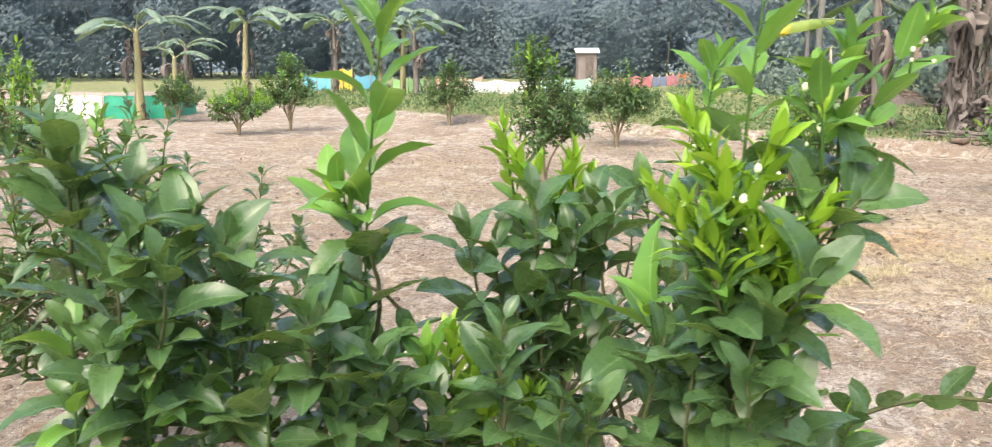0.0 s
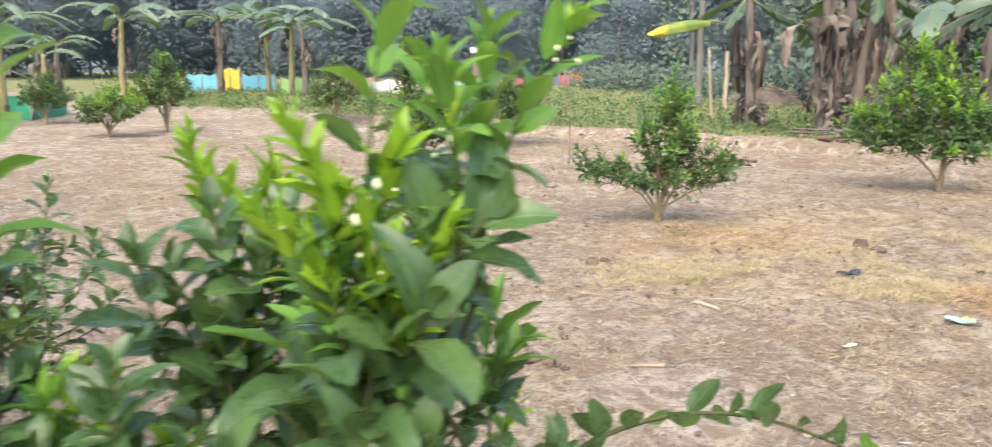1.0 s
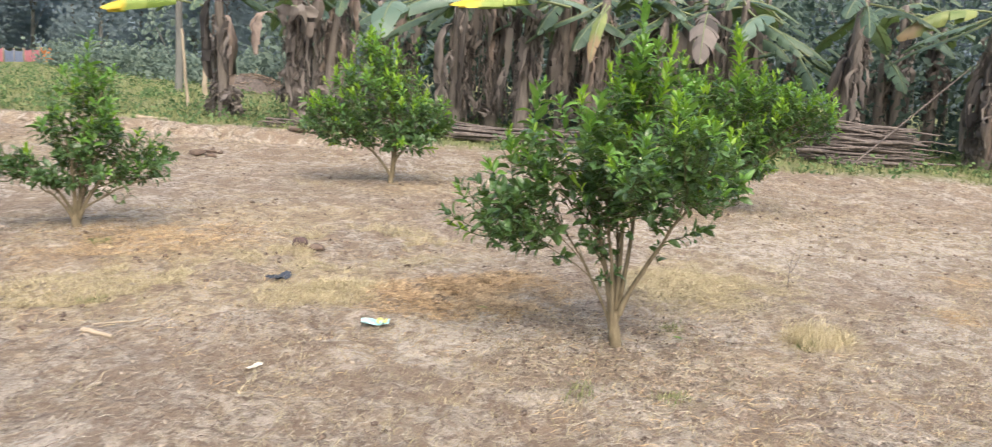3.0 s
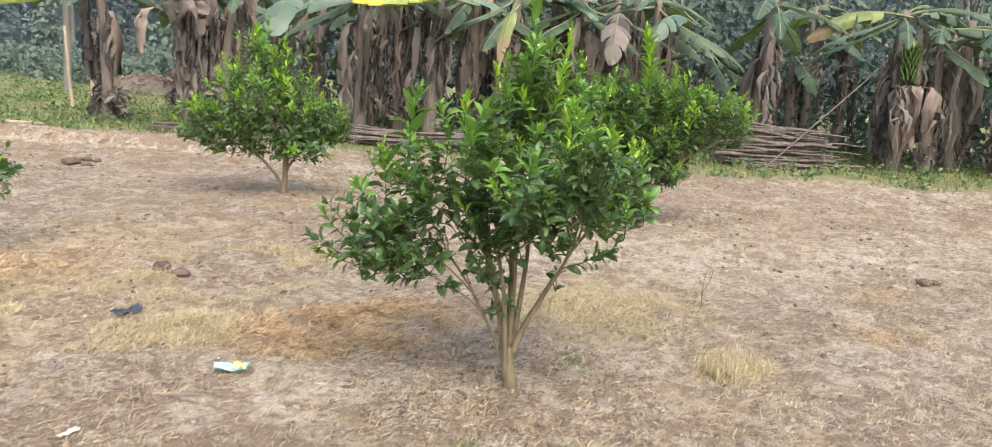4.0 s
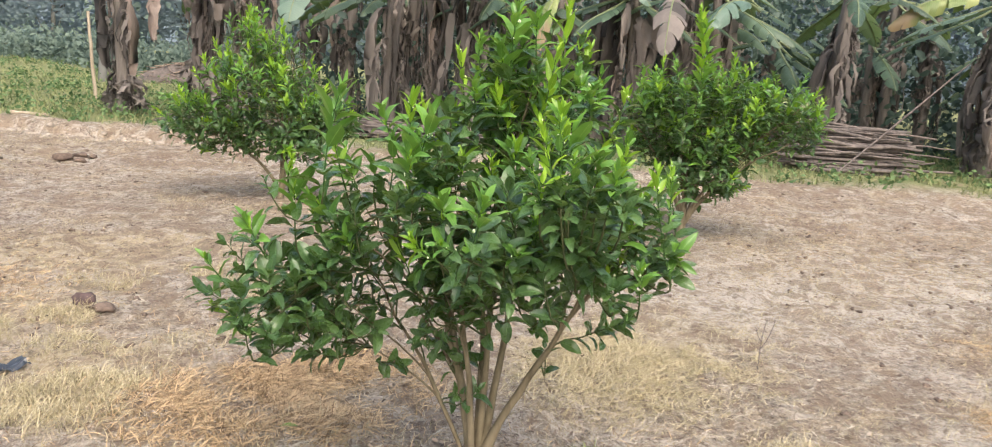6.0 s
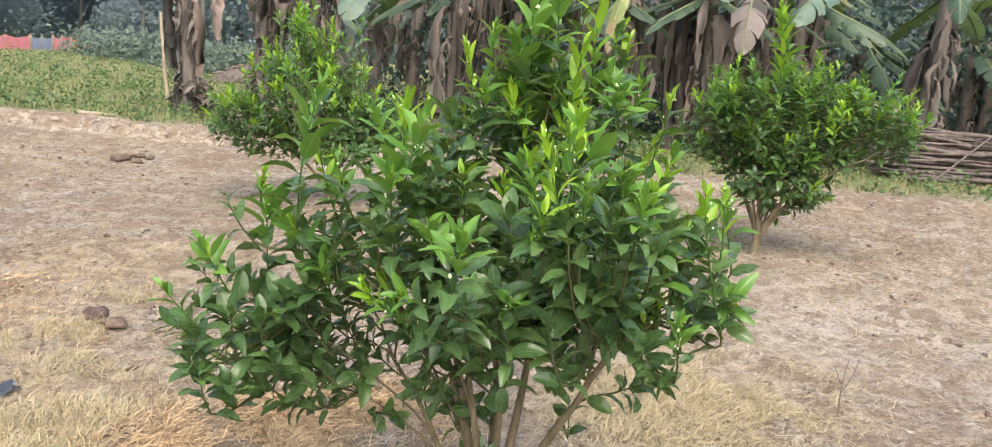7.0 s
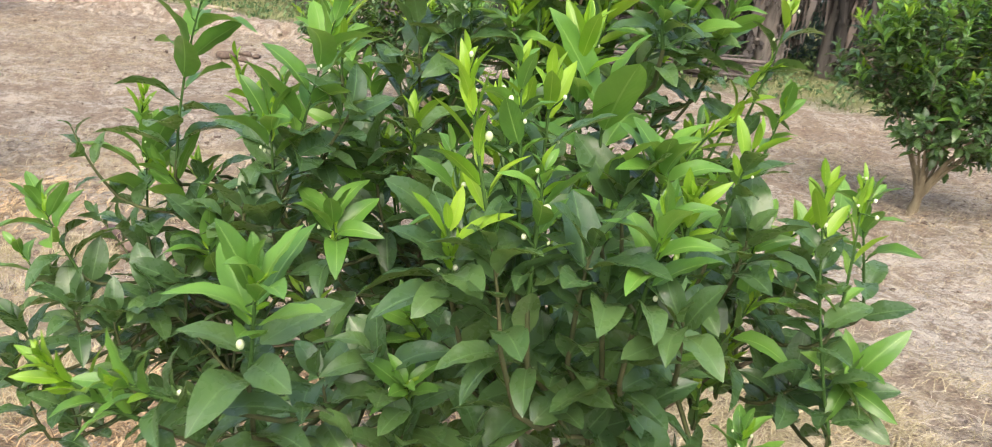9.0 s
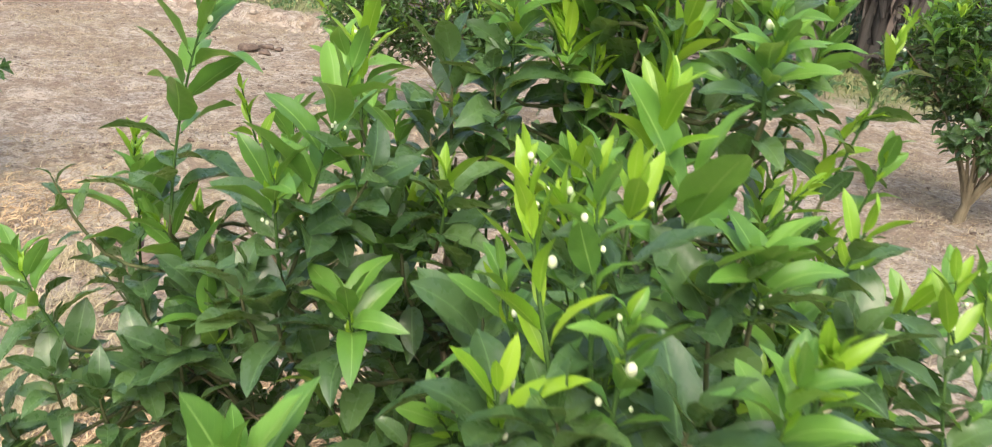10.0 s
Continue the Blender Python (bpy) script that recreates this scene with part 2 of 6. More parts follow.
# thicket and grove greens, lifted and blued to stand in for haze
THICKET = plain("hazed_thicket_leaf", (0.046, 0.078, 0.066), (0.090, 0.138, 0.108), 3, 0.6, 0.1, translucent=0.32, by_piece=True)
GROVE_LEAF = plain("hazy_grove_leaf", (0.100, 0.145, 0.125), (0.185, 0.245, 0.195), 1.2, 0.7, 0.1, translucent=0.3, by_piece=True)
# far leaves tinted pale blue, with high translucency, to paint in distance haze
HAZED_WOODS_LEAF = plain("hazed_woodland_leaf", (0.230, 0.295, 0.345), (0.330, 0.405, 0.430), 0.10, 0.95, 0.02, translucent=0.75, spec=0.02)
# backdrop tone: the haze is in the colour itself
WOODS_HAZE = plain("woodland_haze", (0.19, 0.25, 0.32), (0.245, 0.31, 0.385), 0.25, 0.9, 0.2)
TARP = {
    "mint": plain("mint_netting", (0.46, 0.70, 0.60), (0.58, 0.80, 0.70), 3, 0.6, 0.4, 0.03, 0.2),
    "pink": plain("pink_netting", (0.88, 0.26, 0.30), (0.95, 0.40, 0.44), 3, 0.6, 0.4, 0.03, 0.2),
    "grey": plain("grey_blue_netting", (0.30, 0.34, 0.50), (0.42, 0.46, 0.62), 3, 0.7, 0.4, 0.03, 0.2),
    "orange": plain("orange_netting", (0.85, 0.24, 0.07), (0.94, 0.38, 0.13), 3, 0.6, 0.4, 0.03, 0.2),
    "green": plain("green_tarpaulin", (0.02, 0.28, 0.17), (0.06, 0.42, 0.27), 3, 0.45, 0.4, 0.03, 0.1),
    "white": plain("white_tarpaulin", (0.66, 0.68, 0.70), (0.80, 0.80, 0.80), 3, 0.5, 0.4, 0.03, 0.1),
    "blue": plain("blue_tarpaulin", (0.14, 0.46, 0.66), (0.24, 0.58, 0.76), 3, 0.5, 0.4, 0.03, 0.1),
    "lime": plain("lime_netting", (0.34, 0.62, 0.24), (0.46, 0.72, 0.34), 3, 0.6, 0.4, 0.03, 0.2),
    "peach": plain("peach_netting", (0.66, 0.40, 0.30), (0.78, 0.52, 0.42), 3, 0.6, 0.4, 0.03, 0.2),
    "yellow": plain("yellow_sheet", (0.74, 0.56, 0.06), (0.85, 0.68, 0.14), 3, 0.6, 0.4, 0.03, 0.1),
}
HUT_WALL = plain("hut_wall_sheet", (0.17, 0.14, 0.135), (0.27, 0.225, 0.21), 2, 0.8, 0.3, 0.02)
TIN = plain("tin_roof", (0.55, 0.58, 0.62), (0.75, 0.78, 0.80), 3, 0.35, 0.3, 0.02, spec=0.6)
BUD = plain("citrus_bud", (0.56, 0.68, 0.32), (0.82, 0.84, 0.68), 90, 0.5, 0.1)
BLACK_PLASTIC = plain("black_plastic", (0.02, 0.025, 0.035), (0.06, 0.07, 0.085), 20, 0.35, 0.4, 0.01, spec=0.6)
HUSK = plain("dark_husk", (0.045, 0.03, 0.03), (0.16, 0.11, 0.10), 25, 0.8, 0.5, 0.01)
PACKET_BLUE = plain("foil_packet_blue", (0.20, 0.55, 0.66), (0.50, 0.75, 0.80), 30, 0.3, 0.3, 0.005, spec=0.7)
PACKET_YELLOW = plain("foil_packet_yellow", (0.50, 0.50, 0.12), (0.62, 0.62, 0.3), 30, 0.3, 0.3, 0.005, spec=0.7)
PACKET_WHITE = plain("foil_packet_white", (0.55, 0.53, 0.46), (0.70, 0.68, 0.60), 30, 0.3, 0.3, 0.005, spec=0.7)


# ---- geometry helpers ----
def smooth_step(a, b, x):
    t = np.clip((x - a) / (b - a), 0, 1)
    return t * t * (3 - 2 * t)


def value_noise(x, y, seed=0):
    """Smooth noise in 0..1 on numpy arrays."""
    x, y = np.asarray(x, float), np.asarray(y, float)
    xi, yi = np.floor(x).astype(np.int64), np.floor(y).astype(np.int64)
    fx, fy = x - xi, y - yi
    fx, fy = fx * fx * (3 - 2 * fx), fy * fy * (3 - 2 * fy)

    def h(i, j):
        n = (i * 374761393 + j * 668265263 + seed * 1442695041) & 0xFFFFFFFF
        n = ((n ^ (n >> 13)) * 1274126177) & 0xFFFFFFFF
        return ((n ^ (n >> 16)) & 0xFFFF) / 65535.0

    return (h(xi, yi) * (1 - fx) + h(xi + 1, yi) * fx) * (1 - fy) + (h(xi, yi + 1) * (1 - fx) + h(xi + 1, yi + 1) * fx) * fy


def unit(v):
    v = np.asarray(v, float)
    return v / np.maximum(np.linalg.norm(v, axis=-1, keepdims=True), 1e-9)


def quads_mesh(name, verts, faces, uv=None, smooth=True):
    """A mesh from arrays of points and four-cornered faces."""
    verts, faces = np.asarray(verts, np.float32), np.asarray(faces, np.int32)
    me = bpy.data.meshes.new(name)
    me.vertices.add(len(verts))
    me.vertices.foreach_set("co", verts.ravel())
    me.loops.add(faces.size)
    me.loops.foreach_set("vertex_index", faces.ravel())
    me.polygons.add(len(faces))
    me.polygons.foreach_set("loop_start", np.arange(len(faces), dtype=np.int32) * 4)
    me.polygons.foreach_set("loop_total", np.full(len(faces), 4, np.int32))
    me.polygons.foreach_set("use_smooth", np.full(len(faces), smooth, bool))
    if uv is not None:
        layer = me.uv_layers.new(name="UVMap")
        layer.data.foreach_set("uv", np.asarray(uv, np.float32)[faces.ravel()].ravel())
    me.update(calc_edges=True)
    me.validate()
    return me


class Heap:
    """Gathers pieces of geometry into one mesh."""

    def __init__(self):
        self.v, self.f, self.uv, self.n = [], [], [], 0

    def add(self, v, f, uv=None):
        self.v.append(np.asarray(v, float))
        self.f.append(np.asarray(f, int) + self.n)
        self.uv.append(np.zeros((len(v), 2)) if uv is None else np.asarray(uv, float))
        self.n += len(v)

    def mesh(self, name, smooth=True):
        return quads_mesh(name, np.concatenate(self.v), np.concatenate(self.f), np.concatenate(self.uv), smooth)


def thing(name, at, label, category, group="", kind=""):
    ob = new(name)
    ob.empty_display_size = 0.1
    ob.location = at
    return tagged(ob, label, category, group, kind)


def part(name, shape, material, parent=None, label="", m=None):
    """Links a mesh, a Heap or a bmesh as one object under its thing."""
    if isinstance(shape, Heap):
        shape = shape.mesh(name)
    elif isinstance(shape, bmesh.types.BMesh):
        me = bpy.data.meshes.new(name)
        shape.to_mesh(me)
        shape.free()
        shape = me
    if material and not shape.materials:
        shape.materials.append(material)
    ob = new(name, shape)
    if parent:
        ob.parent = parent
    if m is not None:
        ob.matrix_basis = m
    if label:
        ob["label"] = label
    return ob


def curve_points(p0, p1, p2, p3, n):
    t = np.linspace(0, 1, n)[:, None]
    p0, p1, p2, p3 = (np.asarray(p, float) for p in (p0, p1, p2, p3))
    return (1 - t) ** 3 * p0 + 3 * (1 - t) ** 2 * t * p1 + 3 * (1 - t) * t * t * p2 + t ** 3 * p3


def tangents(path):
    return unit(np.gradient(np.asarray(path, float), axis=0))


def tube(path, radii, sides=6, wobble=0.0, rng=None):
    """A tapered tube along a path, with a closed end."""
    path = np.asarray(path, float)
    t = tangents(path)
    ref = np.array([0.31, 0.95, 0.05]) if abs(t[0][2]) > 0.8 else np.array([0, 0, 1.0])
    a = unit(np.cross(t, ref))
    b = np.cross(t, a)
    ang = np.linspace(0, 2 * np.pi, sides, endpoint=False)
    r = np.broadcast_to(np.asarray(radii, float), (len(path),))[:, None] * np.ones((1, sides))
    if wobble:
        r = r * (1 + wobble * rng.uniform(-1, 1, r.shape))
    v = path[:, None] + r[..., None] * (np.cos(ang)[None, :, None] * a[:, None] + np.sin(ang)[None, :, None] * b[:, None])
    n, k = len(path), np.arange(sides)
    f = [np.stack([i * sides + k, i * sides + (k + 1) % sides, (i + 1) * sides + (k + 1) % sides, (i + 1) * sides + k], 1) for i in range(n - 1)]
    v = v.reshape(-1, 3)
    u = np.tile(k / sides, n)
    w = np.repeat(np.linspace(0, 1, n), sides)
    tip, foot = len(v), len(v) + 1
    v = np.vstack([v, path[-1] + t[-1] * radii[-1] * 0.4 if np.ndim(radii) else path[-1], path[0]])
    half = np.arange(0, sides - 1, 2)
    caps = [np.stack([(n - 1) * sides + half, (n - 1) * sides + half + 1, (n - 1) * sides + (half + 2) % sides, np.full(len(half), tip)], 1),
            np.stack([half + 1, half, np.full(len(half), foot), (half + 2) % sides], 1)] if sides % 2 == 0 else []
    uv = np.vstack([np.stack([u, w], 1), [[0.5, 1], [0.5, 0]]])
    return v, np.vstack(f + caps), uv


def leaf_shape(stations=7, width=0.42, fold=0.3, droop=0.2, wave=0.0, twist=0.0, pointed=1.0, seed=0, columns=3):
    """A leaf one unit long along +y, upper side +z, folded at its midrib, with a pointed tip."""
    rng = np.random.default_rng(seed)
    t = np.linspace(0, 1, stations)
    w = t ** (0.55 * pointed) * (1 - t) ** (0.72 * pointed)
    w = 0.5 * width * w / ((0.433 ** 0.55 * 0.567 ** 0.72) ** pointed)
    w[0], w[-1] = 0.016, 0.006
    z0 = -droop * t ** 2 + 0.05 * np.sin(np.pi * t)
    across = np.linspace(-1, 1, columns)
    ripple = rng.uniform(0, 6.28, 2)
    rows = []
    for i in range(stations):
        tw = twist * t[i]
        for side in across:
            x = side * w[i]
            z = w[i] * fold * (abs(side) - 0.35 * side * side) + wave * abs(side) * math.sin(t[i] * 15 + ripple[int(side > 0)]) * min(1, 6 * t[i] * (1 - t[i]))
            rows.append((x * math.cos(tw) - z * math.sin(tw), t[i] * (1 - 0.25 * abs(droop) * t[i]), z0[i] + x * math.sin(tw) + z * math.cos(tw)))
    f = [(i * columns + j, i * columns + j + 1, (i + 1) * columns + j + 1, (i + 1) * columns + j) for i in range(stations - 1) for j in range(columns - 1)]
    uv = [((q + 1) / 2, ti) for ti in t for q in across]
    return np.array(rows), np.array(f), np.array(uv)


def scatter(heap, shape, centres, frames):
    """Adds copies of a shape: frames are 3 x 3, their columns the shape's axes, scaled."""
    v, f, uv = shape
    centres, frames = np.asarray(centres), np.asarray(frames)
    if not len(centres):
        return
    w = np.einsum("nij,kj->nki", frames, v) + centres[:, None]
    n, k = len(centres), len(v)
    heap.add(w.reshape(-1, 3), (f[None] + (np.arange(n) * k)[:, None, None]).reshape(-1, 4), np.tile(uv, (n, 1)))


SHAPES = {  # by age: mature, grown, young
    0: [leaf_shape(9, w, f, d, 0.022, tw, 0.97, k, 5) for k, (w, f, d, tw) in enumerate(((0.47, 0.42, 0.12, 0.25), (0.44, 0.60, 0.28, -0.3), (0.52, 0.36, -0.02, 0.1), (0.45, 0.65, 0.40, 0.35), (0.50, 0.48, 0.20, -0.15)))],
    1: [leaf_shape(9, w, f, d, 0.018, tw, 1.05, 20 + k, 5) for k, (w, f, d, tw) in enumerate(((0.37, 0.55, 0.12, 0.25), (0.34, 0.70, 0.30, -0.25), (0.39, 0.45, -0.06, 0.15), (0.35, 0.65, 0.42, -0.35)))],
    2: [leaf_shape(7, w, f, d, 0.008, tw, 1.1, 40 + k) for k, (w, f, d, tw) in enumerate(((0.28, 0.6, 0.05, 0.2), (0.24, 0.7, 0.22, -0.2), (0.30, 0.5, -0.08, 0.1)))],
}
SIMPLE = {
    0: [leaf_shape(5, 0.43, 0.45, 0.2, 0, 0.2, 0.95, 12), leaf_shape(5, 0.40, 0.5, 0.35, 0, -0.2, 0.95, 13)],
    1: [leaf_shape(5, 0.36, 0.5, 0.15, 0, 0.2, 1.0, 14), leaf_shape(5, 0.34, 0.55, 0.3, 0, -0.2, 1.0, 16)],
    2: [leaf_shape(5, 0.32, 0.5, 0.05, 0, 0.2, 1.05, 15)],
}
LEAF_MESHES = {}


def leaf_mesh(age, k):
    """The shared mesh of a loose leaf."""
    if (age, k) not in LEAF_MESHES:
        me = quads_mesh("leaf", *SHAPES[age][k])
        me.materials.append(LEAF_BY_AGE[age])
        LEAF_MESHES[age, k] = me
    return LEAF_MESHES[age, k]


# ---- the lie of the land ----
BUND_N = np.array([0.68, 0.73])


def row_s(x, y):
    """Metres across towards the banana row."""
    return BUND_N[0] * x + BUND_N[1] * y


TREE_FEET = [(4.32, 3.48), (2.57, 7.4), (6.25, 8.9), (0.55, 9.8)]


def ground_z(x, y):
    x, y = np.asarray(x, float), np.asarray(y, float)
    s = row_s(x, y)
    bank = smooth_step(-0.5, -3.0, 0.73 * x - 0.68 * y)
    wide = smooth_step(60, 20, np.hypot(x, y))
    z = 0.08 * smooth_step(11.0, 13.2, s) + bank * 0.13 * smooth_step(13.42, 13.62, s + 0.22 * (value_noise(x * 1.7, y * 1.7, 5) - 0.5) + 0.20 * (value_noise(x * 6.1, y * 6.1, 6) - 0.5)) + bank * 0.03 * np.exp(-((s - 13.75) / 0.2) ** 2) + (1 - bank) * 0.17 * smooth_step(12.2, 15.2, s)
    z = z + wide * (0.05 * (value_noise(x * 0.6, y * 0.6, 1) - 0.5) + 0.035 * (value_noise(x * 1.9, y * 1.9, 2) - 0.5) + 0.036 * (value_noise(x * 5.3, y * 5.3, 3) - 0.5) + 0.024 * (value_noise(x * 12.5, y * 12.5, 4) - 0.5) + 0.020 * (value_noise(x * 26, y * 26, 7) - 0.5) * value_noise(x * 1.3, y * 1.3, 8) * 1.6)
    for fx, fy in TREE_FEET:
        z = z + 0.03 * np.exp(-((x - fx) ** 2 + (y - fy) ** 2) / 0.16)
    return z


def ground_at(x, y):
    return float(ground_z(x, y))


def build_ground():
    def axis(lo, hi, step, far_lo, far_hi):
        near = np.arange(lo, hi, step)
        out_hi = hi + np.cumsum(step * 1.22 ** np.arange(1, 60))
        out_lo = lo - np.cumsum(step * 1.22 ** np.arange(1, 60))
        return np.concatenate([out_lo[out_lo > far_lo][::-1], near, out_hi[out_hi < far_hi]])

    def finer(a, lo, hi, step):
        return np.concatenate([a[a < lo], np.arange(lo, hi, step), a[a > hi]])

    xs, ys = finer(axis(-4.0, 15.5, 0.065, -900, 900), 0.5, 7.5, 0.03), finer(axis(1.5, 16.5, 0.065, -900, 900), 2.2, 8.0, 0.03)
    gx, gy = np.meshgrid(xs, ys)
    v = np.stack([gx, gy, ground_z(gx, gy)], -1).reshape(-1, 3)
    w, h = len(xs), len(ys)
    k = (np.arange(h - 1)[:, None] * w + np.arange(w - 1)[None]).ravel()
    f = np.stack([k, k + 1, k + w + 1, k + w], 1)
    me = quads_mesh("ground", v, f)
    me.materials.append(SOIL)
    tagged(new("ground", me), "dry sandy orchard soil with straw and weeds", "ground", kind="structure")


build_ground()


# ---- citrus trees ----
def sprig(heaps, stems, single, base, tip, leaf, count, style, rng, fine=True, loose=0):
    """A leafy shoot from base to tip. style 0: mature dark leaves, 1: grown mid-green, 2: narrow new flush, 3: mature with a new tip,
    4: few very large leaves, 5: a long shoot with grown leaves above and mature ones below, 6: open and mostly mature."""
    base, tip = np.asarray(base, float), np.asarray(tip, float)
    span = np.linalg.norm(tip - base)
    bow = rng.normal(0, 0.05, 3) * span
    path = curve_points(base, base + (tip - base) * 0.35 + bow - [0, 0, 0.03 * span], base + (tip - base) * 0.7 + bow, tip, 9)
    stems.add(*tube(path, np.linspace(0.0026 if fine else 0.004, 0.0011, 9), 5))
    tan = tangents(path)
    phi = rng.uniform(0, 6.28)
    close, wide = {0: (16, 64), 1: (16, 66), 2: (10, 50), 3: (14, 72), 4: (20, 60), 5: (26, 70), 6: (24, 76)}[style]
    for k in range(count):
        s = k / max(count - 1, 1)
        q = 1 - s ** 1.1 * 0.96
        x = np.array([np.interp(q * 8, range(9), path[:, c]) for c in range(3)])
        tn = unit(np.array([np.interp(q * 8, range(9), tan[:, c]) for c in range(3)]))
        age = {0: 0, 1: 1 if s < 0.72 else 0, 2: 2 if s < 0.72 else 1, 3: 2 if s < 0.3 else 0, 4: 1, 5: 1 if s < 0.55 or rng.uniform() < 0.3 else 0, 6: int(rng.uniform() < 0.22)}[style]
        a = unit(np.cross(tn, [0.31, 0.17, 0.93]))
        radial = math.cos(phi) * a + math.sin(phi) * np.cross(tn, a)
        theta = radians(close + (wide - close) * s ** 0.6 + rng.uniform(-11, 11))
        d = math.cos(theta) * tn + math.sin(theta) * radial
        d = unit(d + [0, 0, -0.16 * s * (age == 0)] + rng.normal(0, 0.06, 3))
        nrm = tn - (tn @ d) * d + 0.45 * np.array([0, 0, 1.0]) * (1 - abs(d[2]))
        nrm = unit(nrm - (nrm @ d) * d)
        roll = rng.normal(0, 0.3)
        nrm = math.cos(roll) * nrm + math.sin(roll) * np.cross(d, nrm)
        grown = (0.5 + 0.5 * min(1, s * 3.2)) if style != 4 else (0.75 + 0.25 * min(1, s * 3))
        L = leaf * grown * rng.uniform(0.78, 1.14) * (0.85 if style in (0, 3) and s > 0.85 else 1.0)
        f3 = np.stack([np.cross(d, nrm), d, nrm], 1) * L
        shapes = SHAPES[age] if fine else SIMPLE[age]
        kind = int(rng.integers(len(shapes)))
        foot = x + d * L * 0.09
        if len(single) < loose:
            single.append((age, kind, foot, f3))
        else:
            scatter(heaps[age], shapes[kind], [foot], [f3])
        if fine:
            stems.add(*tube(np.array([x, foot]), np.array([0.0012, 0.0009]), 4))
        phi += 2.399 + rng.uniform(-0.3, 0.3)
    if fine and style in (1, 2, 3):  # tiny new leaves round the tip
        for _ in range(int(rng.integers(4, 9))):
            d = unit(tan[-1] + rng.normal(0, 0.36, 3))
            nrm = unit(np.cross(d, unit(rng.normal(0, 1, 3))))
            scatter(heaps[2], SHAPES[2][int(rng.integers(3))], [tip - tan[-1] * rng.uniform(0, 0.05)], [np.stack([np.cross(d, nrm), d, nrm], 1) * rng.uniform(0.016, 0.034)])


def citrus_tree(foot, lobes, given=(), count=200, leaf=0.08, seed=0, fork=0.25, trunk_r=0.035, turn=0.0, fresh=0.4, fine=False, loose=0, buds=0, arches=(), keep_off=None, flush=0.3, label="", group="orchard citrus trees"):
    """A bushy citrus: a short trunk, slender limbs that rise into lobes of the crown, and leafy shoots.
    lobes: centre u, v, z and radii u, v, z, with u and v turned by that many degrees about the foot; given: shoots as base, tip, leaf, count, style."""
    rng = np.random.default_rng(seed)
    base = np.array([*foot, ground_at(*foot)])
    tree = thing("citrus_tree", base, label, "tree", group)
    c, s = math.cos(radians(turn)), math.sin(radians(turn))
    basis = np.array([[c, -s, 0], [s, c, 0], [0, 0, 1.0]])
    lobes = np.array(lobes, float)
    size = np.prod(lobes[:, 3:], axis=1) ** (2 / 3)
    # trunk, then limbs into each lobe and the twigs that part from them
    n = 12
    zs = np.linspace(-0.06, fork * 1.1, n)
    trunk = np.stack([0.012 * np.sin(zs * 17 + seed), 0.012 * np.cos(zs * 13 + seed) - 0.012, zs], 1)
    part("trunk", _heap_of(tube(trunk, trunk_r * np.interp(np.linspace(0, 1, n), [0, 0.18, 0.5, 1], [1.6, 1.15, 0.95, 0.55]), 12, 0.16, rng)), BARK, tree, "pale ridged trunk")
    wood = []
    for (u, v, z, ru, rv, rz), share in zip(lobes, size / size.sum()):
        for _ in range(max(1, round(share * 9))):
            end = basis @ (np.array([u, v, z]) + rng.uniform(-0.55, 0.55, 3) * [ru, rv, rz])
            stand = trunk_r * 0.55 * unit(np.array([end[0], end[1], 0.0]) + 1e-6)
            start = stand + np.array([np.interp(h, zs, trunk[:, 0]) if i == 0 else np.interp(h, zs, trunk[:, 1]) if i == 1 else h for i, h in enumerate([fork * rng.uniform(0.3, 1.05)] * 3)])
            out = np.array([end[0], end[1], 0])
            bend = start + out * 0.20 + [0, 0, (end[2] - start[2]) * 0.44]
            path = curve_points(start, bend, start + (end - start) * 0.72 + [0, 0, 0.04], end, 14)
            path = path + np.cumsum(rng.normal(0, 0.010, (14, 3)), axis=0) * np.linspace(0, 1, 14)[:, None]
            thick = trunk_r * rng.uniform(0.26, 0.50)
            limb = part("limb", _heap_of(tube(path, np.interp(np.linspace(0, 1, 14), [0, 0.12, 1], [thick * 1.35, thick, thick * 0.3]), 7, 0.12, rng)), BARK, tree)
            wood.append(path[4:])
            for _ in range(3):
                i = int(rng.integers(4, 11))
                stop = basis @ (np.array([u, v, z]) + unit(rng.normal(0, 1, 3)) * rng.uniform(0.4, 0.8) * [ru, rv, rz])
                if stop[2] < path[i][2] - 0.05:
                    continue
                side = curve_points(path[i], path[i] + tangents(path)[i] * 0.1, path[i] + (stop - path[i]) * 0.7 + [0, 0, 0.02], stop, 9)
                part("branch", _heap_of(tube(side, np.linspace(thick * 0.45, thick * 0.2, 9), 5, 0.1, rng)), BARK, limb)
                wood.append(side[2:])
    wood = np.concatenate(wood)
    heaps, twigs, green, single, bud_spots = {0: Heap(), 1: Heap(), 2: Heap()}, Heap(), Heap(), [], []
    rows = [(np.array(r[:3]) - base, np.array(r[3:6]) - base, r[6], r[7], r[8], True) for r in given]
    top, bottom = (lobes[:, 2] + lobes[:, 5]).max(), (lobes[:, 2] - lobes[:, 5]).min()
    while len(rows) < count + len(given):
        u, v, z, ru, rv, rz = lobes[int(rng.choice(len(lobes), p=size / size.sum()))]
        way = unit(rng.normal(0, 1, 3))
        p = basis @ (np.array([u, v, z]) + way * rng.uniform(0.0, 1) ** 0.38 * [ru, rv, rz])
        at = base + p
        if keep_off and any((at[0] - kx) ** 2 + (at[1] - ky) ** 2 < kr * kr for kx, ky, kr in keep_off):
            rows.append(None)
            continue
        out = unit(p - [0, 0, 0.3 * top] + 1e-6)
        up = float(smooth_step(bottom, top, p[2]))
